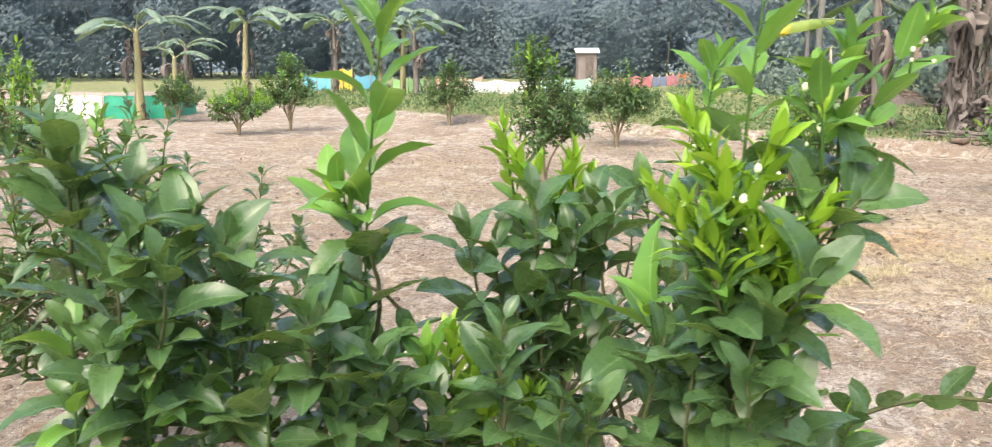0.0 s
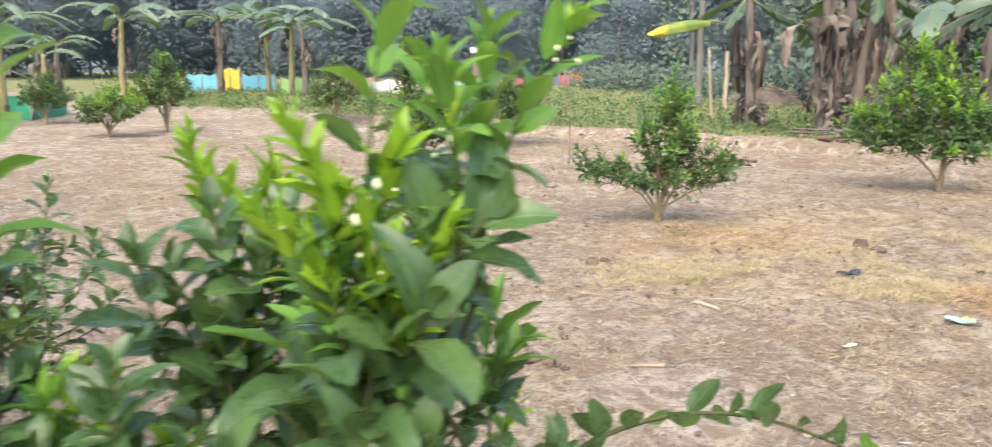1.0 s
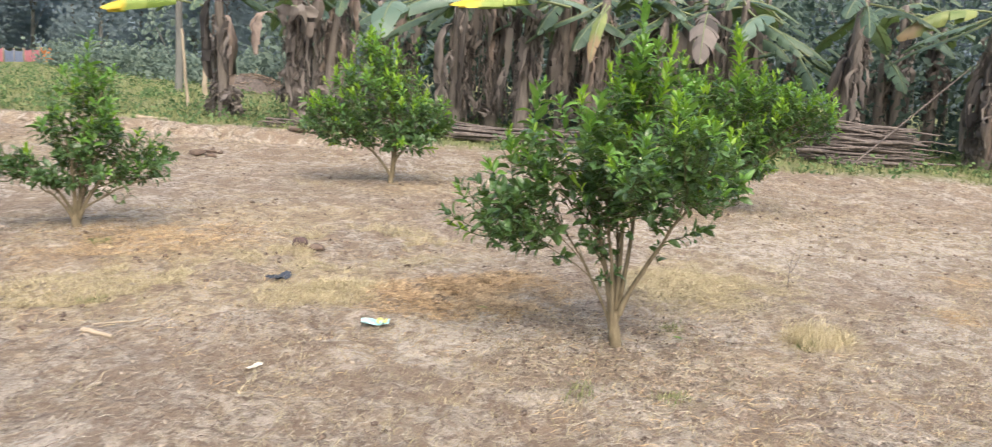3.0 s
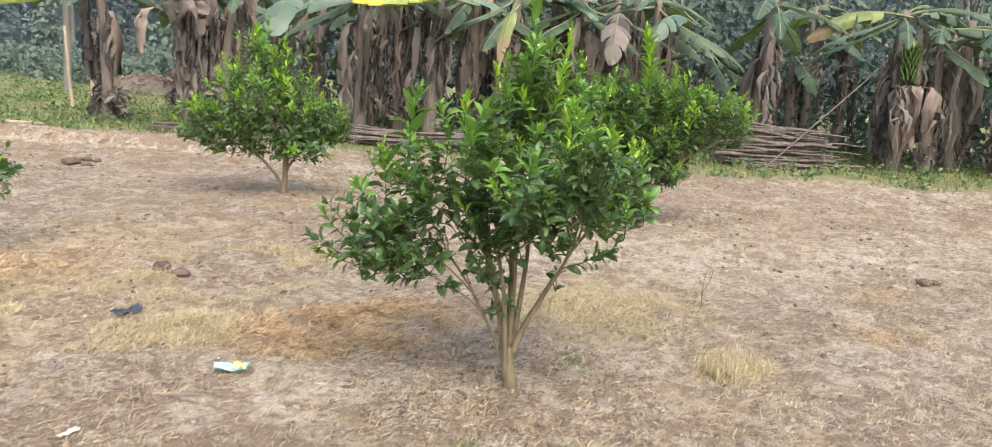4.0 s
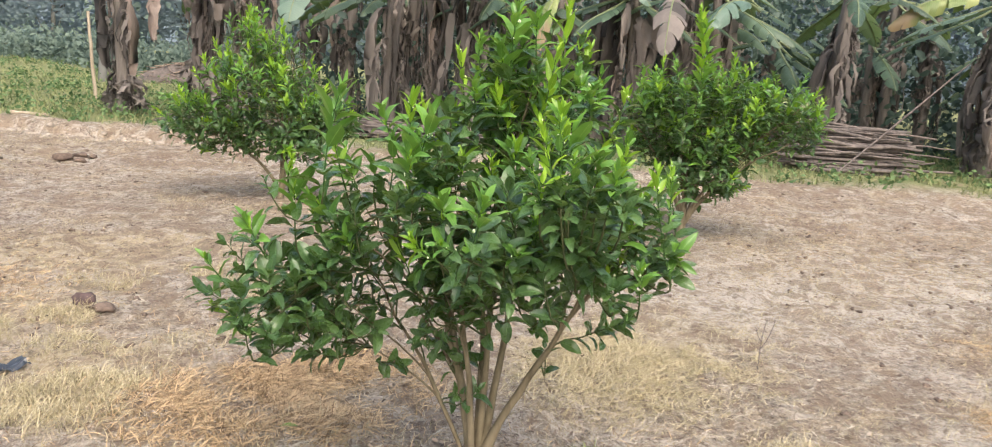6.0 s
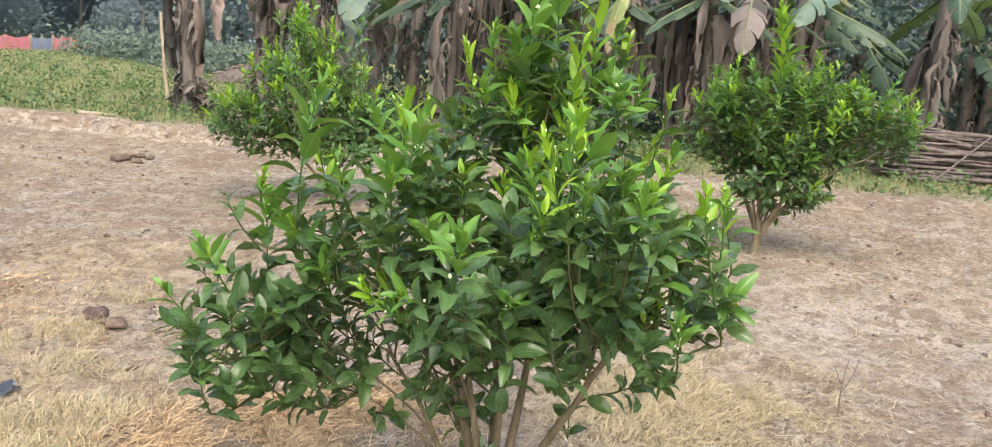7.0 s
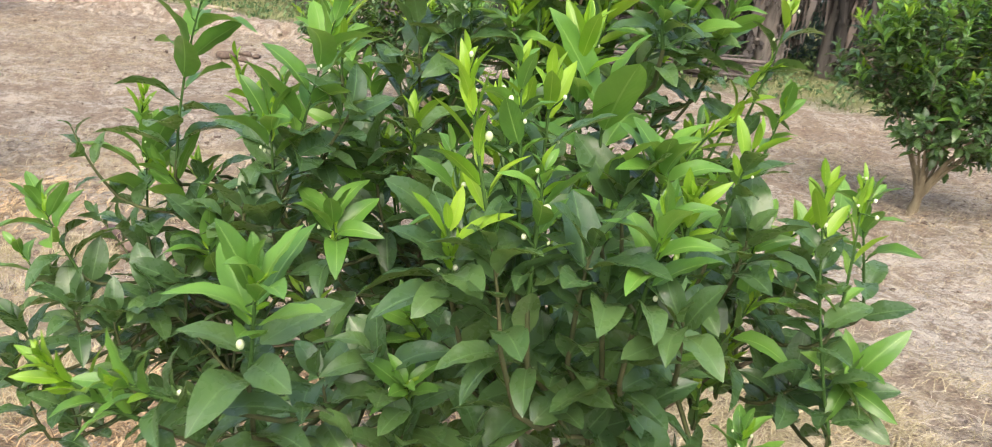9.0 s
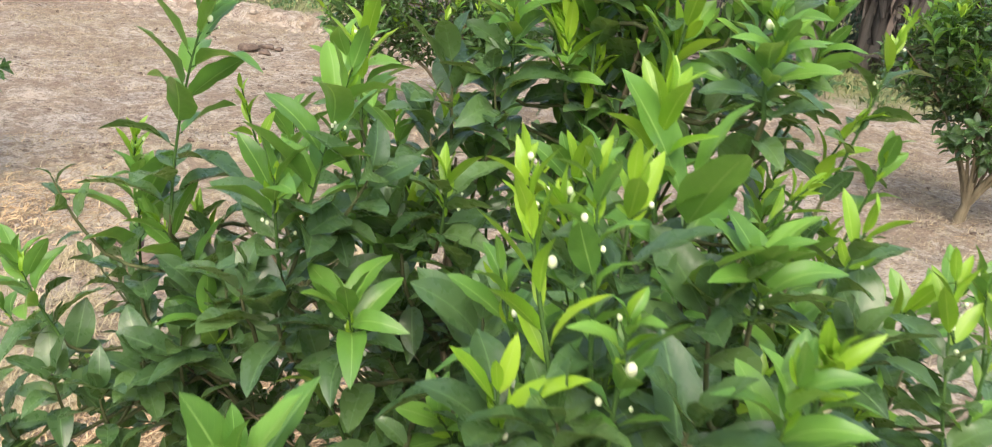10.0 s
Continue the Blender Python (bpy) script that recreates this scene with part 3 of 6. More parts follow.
        d = unit(out * (0.9 - 0.5 * up) + np.array([0, 0, 0.25 + 0.75 * up]) + rng.normal(0, 0.22, 3))
        span = rng.uniform(0.09, 0.17) * leaf / 0.08 * (1.25 if up > 0.6 else 1.0)
        young = rng.uniform() < fresh * (0.12 + 0.88 * smooth_step(0.15, 0.62, up))
        style = int(rng.choice([1, 2, 3], p=[0.85 * (1 - flush), flush, 0.15 * (1 - flush)])) if young else 0
        rows.append((p - d * span * 0.5, p + d * span * 0.5, leaf * rng.uniform(0.75, 1.12) * (0.85 if style == 2 else 1.0), int(rng.integers(9, 15)), style, False))
    for _ in range(count // (5 if fine else 4)):  # leafy side twigs low on the limbs
        p = wood[int(rng.integers(len(wood)))] + rng.normal(0, 0.03, 3)
        d = unit(rng.normal(0, 1, 3) * [1, 1, 0.5] + [0, 0, 0.4])
        rows.append((p, p + d * rng.uniform(0.08, 0.14), leaf * rng.uniform(0.7, 1.0), int(rng.integers(5, 10)), 0, False))
    for row in rows:
        if row is None:
            continue
        a, b, size_, k, style, own = row
        sprig(heaps, green if style else twigs, single, a, b, size_, k, style, rng, fine, loose if own else 0)
        # the twig that carries it
        away = np.linalg.norm(wood - a, axis=1) + 0.7 * np.maximum(0, wood[:, 2] - a[2] + 0.05)
        from_ = wood[int(rng.choice(np.argsort(away)[:4]))]
        gap = np.linalg.norm(a - from_)
        line = curve_points(from_, from_ + (a - from_) * 0.4 + [0, 0, 0.02], a - unit(b - a) * 0.35 * gap, a, 8)
        twigs.add(*tube(line, np.linspace(min(0.0045, 0.0028 + 0.004 * gap) if fine else 0.005, 0.0026, 8), 5))
        if gap > 0.10:  # mature leaves along it
            for q in np.arange(0.25, 1.0, min(0.5, 0.045 / gap)):
                x = np.array([np.interp(q * 7, range(8), line[:, i]) for i in range(3)])
                d = unit(unit(rng.normal(0, 1, 3)) * [1, 1, 0.6] + unit(b - a) * 0.4)
                nrm = np.array([0, 0, 1.0]) + rng.normal(0, 0.35, 3)
                nrm = unit(nrm - (nrm @ d) * d)
                shapes = SHAPES[0] if fine else SIMPLE[0]
                scatter(heaps[0], shapes[int(rng.integers(len(shapes)))], [x], [np.stack([np.cross(d, nrm), d, nrm], 1) * leaf * rng.uniform(0.6, 1.0)])
        if style in (1, 2, 3) and (own or rng.uniform() < 0.5):
            bud_spots.append((b, unit(b - a)))
    # long low branches that arch over, with upright leaves
    for a, b, c3, d3, long in arches:
        path = curve_points(*(np.array(q) - base for q in (a, b, c3, d3)), 26)
        twigs.add(*tube(path, np.linspace(0.006, 0.002, 26), 5))
        for i in range(3, 26):
            for sgn in ((-1, 1) if rng.uniform() < 0.25 else (rng.choice([-1, 1]),)):
                tn = tangents(path)[i]
                out = unit(np.cross(tn, [0, 0, 1.0])) * sgn
                d = unit(0.7 * np.array([0, 0, 1.0]) + 0.6 * out * rng.uniform(0.2, 1.2) + 0.1 * tn + rng.normal(0, 0.38, 3))
                nrm = unit(np.cross(d, unit(np.cross(out + 0.2 * tn, d))))
                age = 1 if i > 22 else 0
                scatter(heaps[age], SHAPES[age][int(rng.integers(4))], [path[i]], [np.stack([np.cross(d, nrm), d, nrm], 1) * long * rng.uniform(0.55, 1.1)])
    bud_places = []
    for at, d in bud_spots:
        for _ in range(int(rng.integers(2, 6))):
            if len(bud_places) < buds:
                axil = at - d * rng.uniform(0.0, 0.09)
                p = axil + unit(d + rng.normal(0, 0.9, 3)) * rng.uniform(0.010, 0.024)
                green.add(*tube(np.array([axil, p]), np.array([0.0009, 0.0008]), 4))
                bud_places.append(p)
    part("twig_tangle", twigs, TWIG, tree)["kind"] = "stuff"
    if green.n:
        part("shoot_tangle", green, GREEN_STEM, tree)["kind"] = "stuff"
    for age, nm, lb in ((0, "foliage", "dark glossy mature leaves"), (1, "grown_foliage", "mid-green leaves"), (2, "young_foliage", "yellow-green new leaves")):
        if heaps[age].n:
            part(nm, heaps[age], LEAF_BY_AGE[age], tree, lb)["kind"] = "stuff"
    for age, kind, at, f3 in single:
        long = float(np.linalg.norm(f3[:, 1]))
        part("leaf", leaf_mesh(age, kind), None, tree, m=Matrix.LocRotScale(Vector(at), Matrix([list(f3[i] / long) for i in range(3)]).to_quaternion(), Vector([long] * 3)))
    for p in bud_places:
        r = float(rng.uniform(0.0014, 0.0027) if rng.uniform() < 0.88 else rng.uniform(0.0035, 0.0048))
        part("flower_bud", BUD_MESH, None, tree, m=Matrix.Translation(Vector(p)) @ Matrix.Diagonal((r, r, r, 1)))
    return tree


def _heap_of(piece):
    h = Heap()
    h.add(*piece)
    return h


def bud_shape():
    bm = bmesh.new()
    bmesh.ops.create_icosphere(bm, subdivisions=2, radius=1)
    for v in bm.verts:
        v.co.z *= 1.3
    me = bpy.data.meshes.new("flower_bud")
    bm.to_mesh(me)
    bm.free()
    me.polygons.foreach_set("use_smooth", np.ones(len(me.polygons), bool))
    me.materials.append(BUD)
    return me


BUD_MESH = bud_shape()

# the tree in front of the walk's start, close to the camera: base and tip of each shoot, leaf length, number of leaves, style
NEAR_A = [
    (-0.14, 0.94, 0.9, -0.12, 1.02, 1.55, 0.108, 35, 5), (-0.15, 0.98, 1.22, -0.18, 0.96, 1.3, 0.082, 11, 1),
    (-0.13, 0.97, 1.17, -0.21, 0.94, 1.23, 0.087, 5, 0), (0.24, 0.83, 1.18, 0.27, 0.87, 1.53, 0.069, 18, 5),
    (0.34, 0.84, 1.27, 0.35, 0.86, 1.46, 0.066, 20, 1), (0.34, 0.84, 1.27, 0.43, 0.86, 1.48, 0.064, 14, 1),
    (0.32, 0.83, 1.31, 0.31, 0.83, 1.43, 0.06, 14, 1), (0.23, 0.83, 1.28, 0.18, 0.81, 1.39, 0.048, 17, 2),
    (0.23, 0.82, 1.25, 0.2, 0.8, 1.36, 0.048, 17, 2), (0.23, 0.82, 1.22, 0.22, 0.8, 1.33, 0.048, 17, 2),
    (0.25, 0.82, 1.26, 0.27, 0.81, 1.37, 0.048, 17, 2),
]
NEAR_B = [
    (0.24, 0.81, 1.21, 0.24, 0.8, 1.32, 0.048, 17, 2), (0.22, 0.81, 1.2, 0.15, 0.8, 1.32, 0.048, 17, 2),
    (0.22, 0.81, 1.2, 0.18, 0.8, 1.31, 0.048, 17, 2), (0.24, 0.81, 1.18, 0.26, 0.79, 1.29, 0.048, 17, 2),
    (0.25, 0.81, 1.18, 0.3, 0.79, 1.29, 0.048, 17, 2), (0.25, 0.8, 1.13, 0.28, 0.78, 1.25, 0.048, 17, 2),
    (0.23, 0.81, 1.18, 0.2, 0.79, 1.29, 0.048, 17, 2), (0.25, 0.81, 1.2, 0.31, 0.79, 1.31, 0.048, 17, 2),
    (0.29, 0.82, 1.23, 0.34, 0.79, 1.31, 0.093, 8, 0), (0.27, 0.79, 1.19, 0.29, 0.76, 1.24, 0.087, 7, 0),
    (0.23, 0.79, 1.1, 0.25, 0.77, 1.21, 0.086, 10, 0),
]
NEAR_C = [
    (0.2, 0.84, 1.02, 0.21, 0.83, 1.18, 0.082, 11, 0), (0.29, 0.78, 1.04, 0.28, 0.76, 1.13, 0.073, 9, 0),
    (0.16, 0.89, 1.02, 0.18, 0.87, 1.15, 0.078, 11, 0), (0.24, 0.82, 1.15, 0.21, 0.8, 1.24, 0.078, 9, 0),
    (0.24, 0.76, 1.05, 0.23, 0.74, 1.15, 0.071, 9, 0), (0.04, 1.22, 1.2, 0.01, 1.21, 1.35, 0.058, 16, 2),
    (0.05, 1.21, 1.15, 0.03, 1.2, 1.3, 0.058, 16, 2), (0.06, 1.21, 1.14, 0.06, 1.2, 1.29, 0.058, 16, 2),
    (0.09, 1.21, 1.16, 0.11, 1.2, 1.31, 0.058, 16, 2), (0.1, 1.21, 1.14, 0.13, 1.2, 1.28, 0.058, 16, 2),
    (0.08, 1.21, 1.14, 0.1, 1.2, 1.29, 0.058, 16, 2),
]
NEAR_D = [
    (0.06, 1.15, 1.15, 0.05, 1.13, 1.26, 0.083, 9, 0), (0.12, 1.15, 1.15, 0.13, 1.13, 1.26, 0.083, 9, 0),
    (0.04, 1.13, 1.04, 0.03, 1.11, 1.15, 0.083, 9, 0), (0.09, 1.13, 1.04, 0.08, 1.11, 1.15, 0.083, 9, 0),
    (0.02, 1.14, 1.08, 0.0, 1.12, 1.2, 0.083, 9, 0), (-0.02, 1.14, 1.09, -0.04, 1.12, 1.21, 0.083, 9, 0),
    (0.1, 1.14, 1.1, 0.1, 1.12, 1.21, 0.083, 9, 0), (0.15, 1.14, 1.12, 0.16, 1.13, 1.24, 0.083, 9, 0),
    (0.06, 1.12, 0.98, 0.06, 1.1, 1.1, 0.083, 9, 0), (0.13, 1.11, 0.94, 0.14, 1.09, 1.06, 0.083, 9, 0),
    (0.19, 0.97, 1.1, 0.18, 0.96, 1.15, 0.118, 8, 1),
]
NEAR_E = [
    (-0.44, 0.88, 1.24, -0.44, 0.86, 1.37, 0.088, 9, 0), (-0.38, 0.86, 1.16, -0.36, 0.84, 1.27, 0.079, 9, 0),
    (-0.34, 0.89, 1.17, -0.32, 0.88, 1.28, 0.082, 9, 0), (-0.39, 0.83, 1.13, -0.38, 0.82, 1.24, 0.077, 9, 0),
    (-0.35, 0.83, 1.13, -0.33, 0.82, 1.24, 0.077, 9, 0), (-0.31, 0.89, 1.14, -0.28, 0.87, 1.26, 0.082, 9, 0),
    (-0.29, 0.9, 1.09, -0.27, 0.88, 1.21, 0.084, 9, 0), (-0.45, 0.88, 1.23, -0.44, 0.86, 1.34, 0.079, 9, 0),
    (-0.44, 0.9, 1.19, -0.43, 0.88, 1.31, 0.082, 9, 0), (-0.4, 0.92, 1.19, -0.39, 0.9, 1.31, 0.084, 9, 0),
    (-0.29, 0.91, 1.04, -0.26, 0.89, 1.16, 0.085, 9, 0),
]
NEAR_F = [
    (-0.39, 0.82, 1.07, -0.38, 0.79, 1.17, 0.067, 10, 6), (-0.44, 0.86, 1.07, -0.43, 0.83, 1.17, 0.07, 10, 6),
    (-0.35, 0.85, 1.07, -0.34, 0.83, 1.16, 0.07, 10, 6), (-0.29, 0.89, 1.06, -0.29, 0.87, 1.16, 0.073, 10, 6),
    (-0.36, 0.83, 1.03, -0.35, 0.8, 1.12, 0.068, 10, 6), (-0.31, 0.86, 1.01, -0.3, 0.84, 1.11, 0.072, 10, 6),
    (-0.44, 0.82, 1.02, -0.42, 0.8, 1.11, 0.068, 10, 6), (-0.25, 0.86, 1.01, -0.24, 0.84, 1.11, 0.072, 10, 6),
    (-0.21, 0.89, 1.07, -0.2, 0.87, 1.17, 0.086, 11, 0), (-0.19, 0.89, 1.03, -0.18, 0.87, 1.13, 0.082, 11, 0),
    (-0.14, 0.88, 1.02, -0.13, 0.86, 1.13, 0.078, 11, 0),
]
NEAR_G = [
    (-0.11, 0.88, 0.98, -0.11, 0.86, 1.09, 0.071, 11, 0), (-0.08, 0.94, 1.01, -0.08, 0.93, 1.11, 0.066, 15, 1),
    (-0.05, 0.95, 1.03, -0.05, 0.93, 1.14, 0.049, 17, 2), (-0.02, 0.94, 1.02, -0.03, 0.93, 1.12, 0.049, 17, 2),
    (-0.02, 0.93, 0.97, -0.02, 0.92, 1.07, 0.048, 17, 2), (0.03, 0.93, 0.94, 0.03, 0.91, 1.05, 0.048, 17, 2),
    (0.01, 0.89, 1.06, 0.01, 0.87, 1.17, 0.063, 11, 0), (-0.0, 0.88, 1.02, -0.0, 0.86, 1.13, 0.063, 11, 0),
    (-0.06, 0.88, 0.98, -0.06, 0.86, 1.09, 0.063, 11, 0), (0.05, 0.93, 0.97, 0.04, 0.92, 1.07, 0.044, 17, 2),
    (-0.17, 0.87, 0.97, -0.17, 0.86, 1.08, 0.075, 11, 0),
]
NEAR_H = [
    (0.08, 0.87, 0.98, 0.07, 0.85, 1.09, 0.071, 11, 0), (0.11, 0.87, 0.97, 0.1, 0.85, 1.08, 0.071, 11, 0),
    (0.34, 1.64, 1.01, 0.37, 1.64, 1.25, 0.091, 17, 3), (0.3, 1.63, 1.03, 0.28, 1.62, 1.2, 0.099, 10, 0),
    (0.38, 1.64, 1.05, 0.43, 1.61, 1.19, 0.098, 9, 0), (0.34, 1.62, 0.97, 0.39, 1.58, 1.12, 0.092, 9, 0),
    (0.36, 1.67, 0.97, 0.5, 1.65, 0.92, 0.07, 8, 0), (0.41, 1.67, 1.18, 0.42, 1.65, 1.28, 0.047, 12, 2),
    (0.34, 1.14, 0.97, 0.38, 1.12, 1.13, 0.089, 11, 1), (0.36, 1.14, 0.99, 0.42, 1.11, 1.1, 0.085, 8, 1),
    (0.33, 1.19, 1.04, 0.33, 1.18, 1.15, 0.079, 9, 0),
]
NEAR_I = [
    (0.31, 1.22, 1.16, 0.32, 1.21, 1.26, 0.089, 11, 1), (0.38, 1.12, 0.96, 0.39, 1.12, 1.05, 0.078, 8, 0),
    (0.43, 1.4, 0.81, 0.45, 1.39, 0.91, 0.052, 12, 2), (0.3, 1.25, 1.27, 0.32, 1.25, 1.44, 0.082, 14, 1),
    (0.29, 1.79, 1.04, 0.29, 1.78, 1.17, 0.102, 9, 0), (0.28, 1.46, 0.95, 0.31, 1.44, 1.11, 0.089, 10, 0),
    (0.35, 1.53, 0.9, 0.35, 1.51, 1.0, 0.088, 9, 0),
]
citrus_tree((0.02, 1.22), [(0.0, 0.05, 0.85, 0.40, 0.30, 0.24), (-0.35, -0.15, 0.95, 0.25, 0.2, 0.16), (0.2, -0.2, 0.9, 0.25, 0.2, 0.18)], NEAR_A + NEAR_B + NEAR_C + NEAR_D + NEAR_E + NEAR_F + NEAR_G + NEAR_H + NEAR_I, 10, 0.08, 11, 0.3,
            fresh=0.1, fine=True, loose=300, buds=40, keep_off=[(0.03, 0.0, 0.68), (0.27, 0.1, 0.66)],
            arches=[((0.28, 1.2, 0.58), (0.43, 1.22, 0.98), (0.74, 1.25, 1.02), (1.05, 1.28, 0.78), 0.07)],
            label="tall leafy citrus with pale new shoots and buds")

# the tree that the walk ends at
MAIN_A = [
    (4.26, 3.11, 1.17, 4.25, 3.11, 1.27, 0.136, 6, 4), (3.98, 3.44, 1.09, 4.03, 3.44, 1.3, 0.106, 18, 1),
    (3.86, 3.73, 1.04, 3.92, 3.75, 1.35, 0.109, 22, 1), (3.82, 3.82, 0.88, 3.82, 3.84, 1.05, 0.114, 14, 1),
    (3.82, 3.88, 1.05, 3.82, 3.86, 1.12, 0.049, 9, 2), (3.71, 3.78, 0.84, 3.66, 3.81, 0.95, 0.086, 15, 1),
    (3.75, 3.8, 0.99, 3.71, 3.81, 1.07, 0.058, 6, 0), (3.86, 3.01, 1.03, 3.86, 2.99, 1.14, 0.079, 16, 1),
    (3.96, 3.43, 1.07, 3.95, 3.43, 1.19, 0.087, 12, 1), (3.93, 3.66, 0.83, 3.9, 3.67, 0.92, 0.093, 12, 1),
    (4.08, 2.97, 1.12, 4.04, 3.01, 1.32, 0.052, 18, 2),
]
MAIN_B = [
    (4.11, 3.01, 1.09, 4.09, 3.04, 1.28, 0.067, 17, 3), (4.09, 2.96, 1.12, 4.08, 2.99, 1.33, 0.049, 20, 1),
    (4.13, 3.01, 1.09, 4.13, 3.02, 1.3, 0.067, 16, 3), (4.09, 3.03, 1.1, 4.05, 3.05, 1.23, 0.06, 14, 1),
    (4.09, 2.94, 1.12, 4.09, 2.94, 1.24, 0.05, 15, 1), (4.03, 2.98, 1.12, 4.02, 2.97, 1.18, 0.066, 12, 3),
    (4.07, 2.94, 1.07, 4.05, 2.94, 1.17, 0.08, 11, 0), (4.13, 3.17, 1.01, 4.1, 3.18, 1.13, 0.097, 11, 0),
    (4.13, 2.92, 1.12, 4.13, 2.91, 1.18, 0.073, 9, 0), (4.18, 2.9, 1.1, 4.18, 2.88, 1.22, 0.061, 16, 1),
    (4.46, 3.14, 1.07, 4.49, 3.13, 1.22, 0.072, 14, 3),
]
MAIN_C = [
    (4.22, 2.9, 1.17, 4.21, 2.89, 1.23, 0.045, 12, 2), (4.59, 3.0, 0.87, 4.56, 3.07, 1.18, 0.074, 23, 3),
    (4.6, 3.04, 1.01, 4.6, 3.05, 1.19, 0.051, 10, 2), (4.52, 3.17, 0.8, 4.52, 3.18, 0.94, 0.051, 14, 2),
    (4.55, 3.17, 0.84, 4.54, 3.16, 0.93, 0.048, 10, 2), (3.77, 3.02, 1.0, 3.7, 3.03, 1.06, 0.039, 17, 2),
    (3.81, 3.0, 1.02, 3.75, 3.0, 1.05, 0.048, 12, 1), (4.39, 2.94, 0.84, 4.38, 2.94, 0.94, 0.059, 16, 1),
    (4.11, 3.01, 0.87, 4.09, 3.01, 0.94, 0.088, 8, 0), (4.03, 3.05, 0.86, 4.02, 3.04, 0.93, 0.079, 8, 0),
    (4.03, 3.05, 0.95, 4.02, 3.04, 0.99, 0.051, 14, 1),
]
MAIN_D = [
    (4.01, 3.07, 0.96, 3.99, 3.06, 1.02, 0.077, 9, 0), (3.95, 3.09, 0.93, 3.94, 3.08, 0.99, 0.077, 8, 0),
    (4.17, 3.0, 0.97, 4.15, 3.0, 1.02, 0.084, 9, 0), (4.25, 3.05, 0.91, 4.24, 3.04, 0.98, 0.087, 9, 0),
    (4.29, 3.02, 0.9, 4.28, 3.01, 0.95, 0.082, 8, 0), (4.33, 2.98, 0.84, 4.31, 2.97, 0.89, 0.078, 8, 0),
    (4.16, 2.92, 1.1, 4.15, 2.91, 1.14, 0.074, 9, 0), (4.22, 2.88, 1.1, 4.21, 2.87, 1.12, 0.074, 8, 0),
    (4.49, 3.12, 1.05, 4.49, 3.11, 1.1, 0.113, 8, 0), (4.63, 3.11, 0.82, 4.62, 3.11, 0.89, 0.079, 9, 0),
    (4.28, 3.08, 1.11, 4.26, 3.07, 1.18, 0.081, 9, 0),
]
MAIN_E = [
    (4.31, 3.07, 1.16, 4.3, 3.06, 1.22, 0.076, 14, 1), (3.64, 3.77, 0.69, 3.62, 3.77, 0.76, 0.08, 9, 0),
    (3.63, 3.77, 0.64, 3.61, 3.76, 0.7, 0.08, 9, 0), (3.71, 3.75, 0.74, 3.7, 3.74, 0.8, 0.08, 9, 0),
    (3.77, 3.71, 0.73, 3.76, 3.7, 0.79, 0.08, 9, 0), (3.64, 3.74, 0.59, 3.63, 3.74, 0.66, 0.077, 8, 0),
    (3.7, 3.71, 0.59, 3.69, 3.7, 0.64, 0.077, 8, 0), (3.82, 3.72, 0.79, 3.82, 3.7, 0.84, 0.078, 9, 0),
    (3.87, 3.69, 0.81, 3.87, 3.68, 0.88, 0.081, 9, 0), (3.91, 3.69, 0.88, 3.9, 3.68, 0.96, 0.081, 9, 0),
    (3.79, 3.67, 0.66, 3.78, 3.66, 0.71, 0.073, 8, 0),
]
MAIN_F = [
    (4.1, 3.65, 1.2, 4.1, 3.65, 1.33, 0.072, 16, 2), (4.21, 3.59, 1.19, 4.2, 3.59, 1.31, 0.096, 11, 0),
    (4.26, 3.56, 1.21, 4.25, 3.56, 1.28, 0.096, 10, 0), (4.28, 3.57, 1.27, 4.27, 3.57, 1.38, 0.08, 16, 1),
    (4.34, 3.53, 1.27, 4.33, 3.53, 1.36, 0.078, 16, 2), (4.19, 3.58, 1.13, 4.17, 3.58, 1.22, 0.096, 10, 0),
    (4.16, 3.47, 1.09, 4.16, 3.46, 1.17, 0.084, 14, 3), (4.12, 3.48, 1.04, 4.1, 3.48, 1.13, 0.09, 10, 0),
    (4.19, 3.43, 1.01, 4.17, 3.42, 1.08, 0.09, 10, 0), (4.03, 3.37, 1.0, 4.02, 3.36, 1.06, 0.082, 14, 1),
    (3.96, 3.41, 1.0, 3.95, 3.4, 1.05, 0.092, 9, 0),
]
MAIN_G = [
    (3.93, 3.43, 1.01, 3.92, 3.42, 1.08, 0.082, 9, 0), (4.03, 3.43, 1.14, 4.05, 3.4, 1.2, 0.083, 8, 0),
    (4.24, 3.14, 1.23, 4.23, 3.14, 1.34, 0.072, 14, 2), (4.32, 3.12, 1.33, 4.31, 3.11, 1.4, 0.056, 18, 1),
]
MAIN_SPIRES = [
    (4.42, 3.58, 1.42, 4.43, 3.60, 1.82, 0.105, 24, 1), (4.55, 3.48, 1.36, 4.56, 3.48, 1.66, 0.08, 18, 2), (4.28, 3.62, 1.25, 4.26, 3.64, 1.47, 0.07, 12, 2), (4.36, 3.50, 1.30, 4.36, 3.50, 1.60, 0.09, 16, 1),
    (4.50, 3.62, 1.30, 4.52, 3.63, 1.56, 0.085, 11, 1), (4.66, 3.36, 1.18, 4.70, 3.34, 1.38, 0.08, 10, 3), (4.74, 3.25, 0.98, 4.80, 3.20, 1.12, 0.08, 10, 1),
]
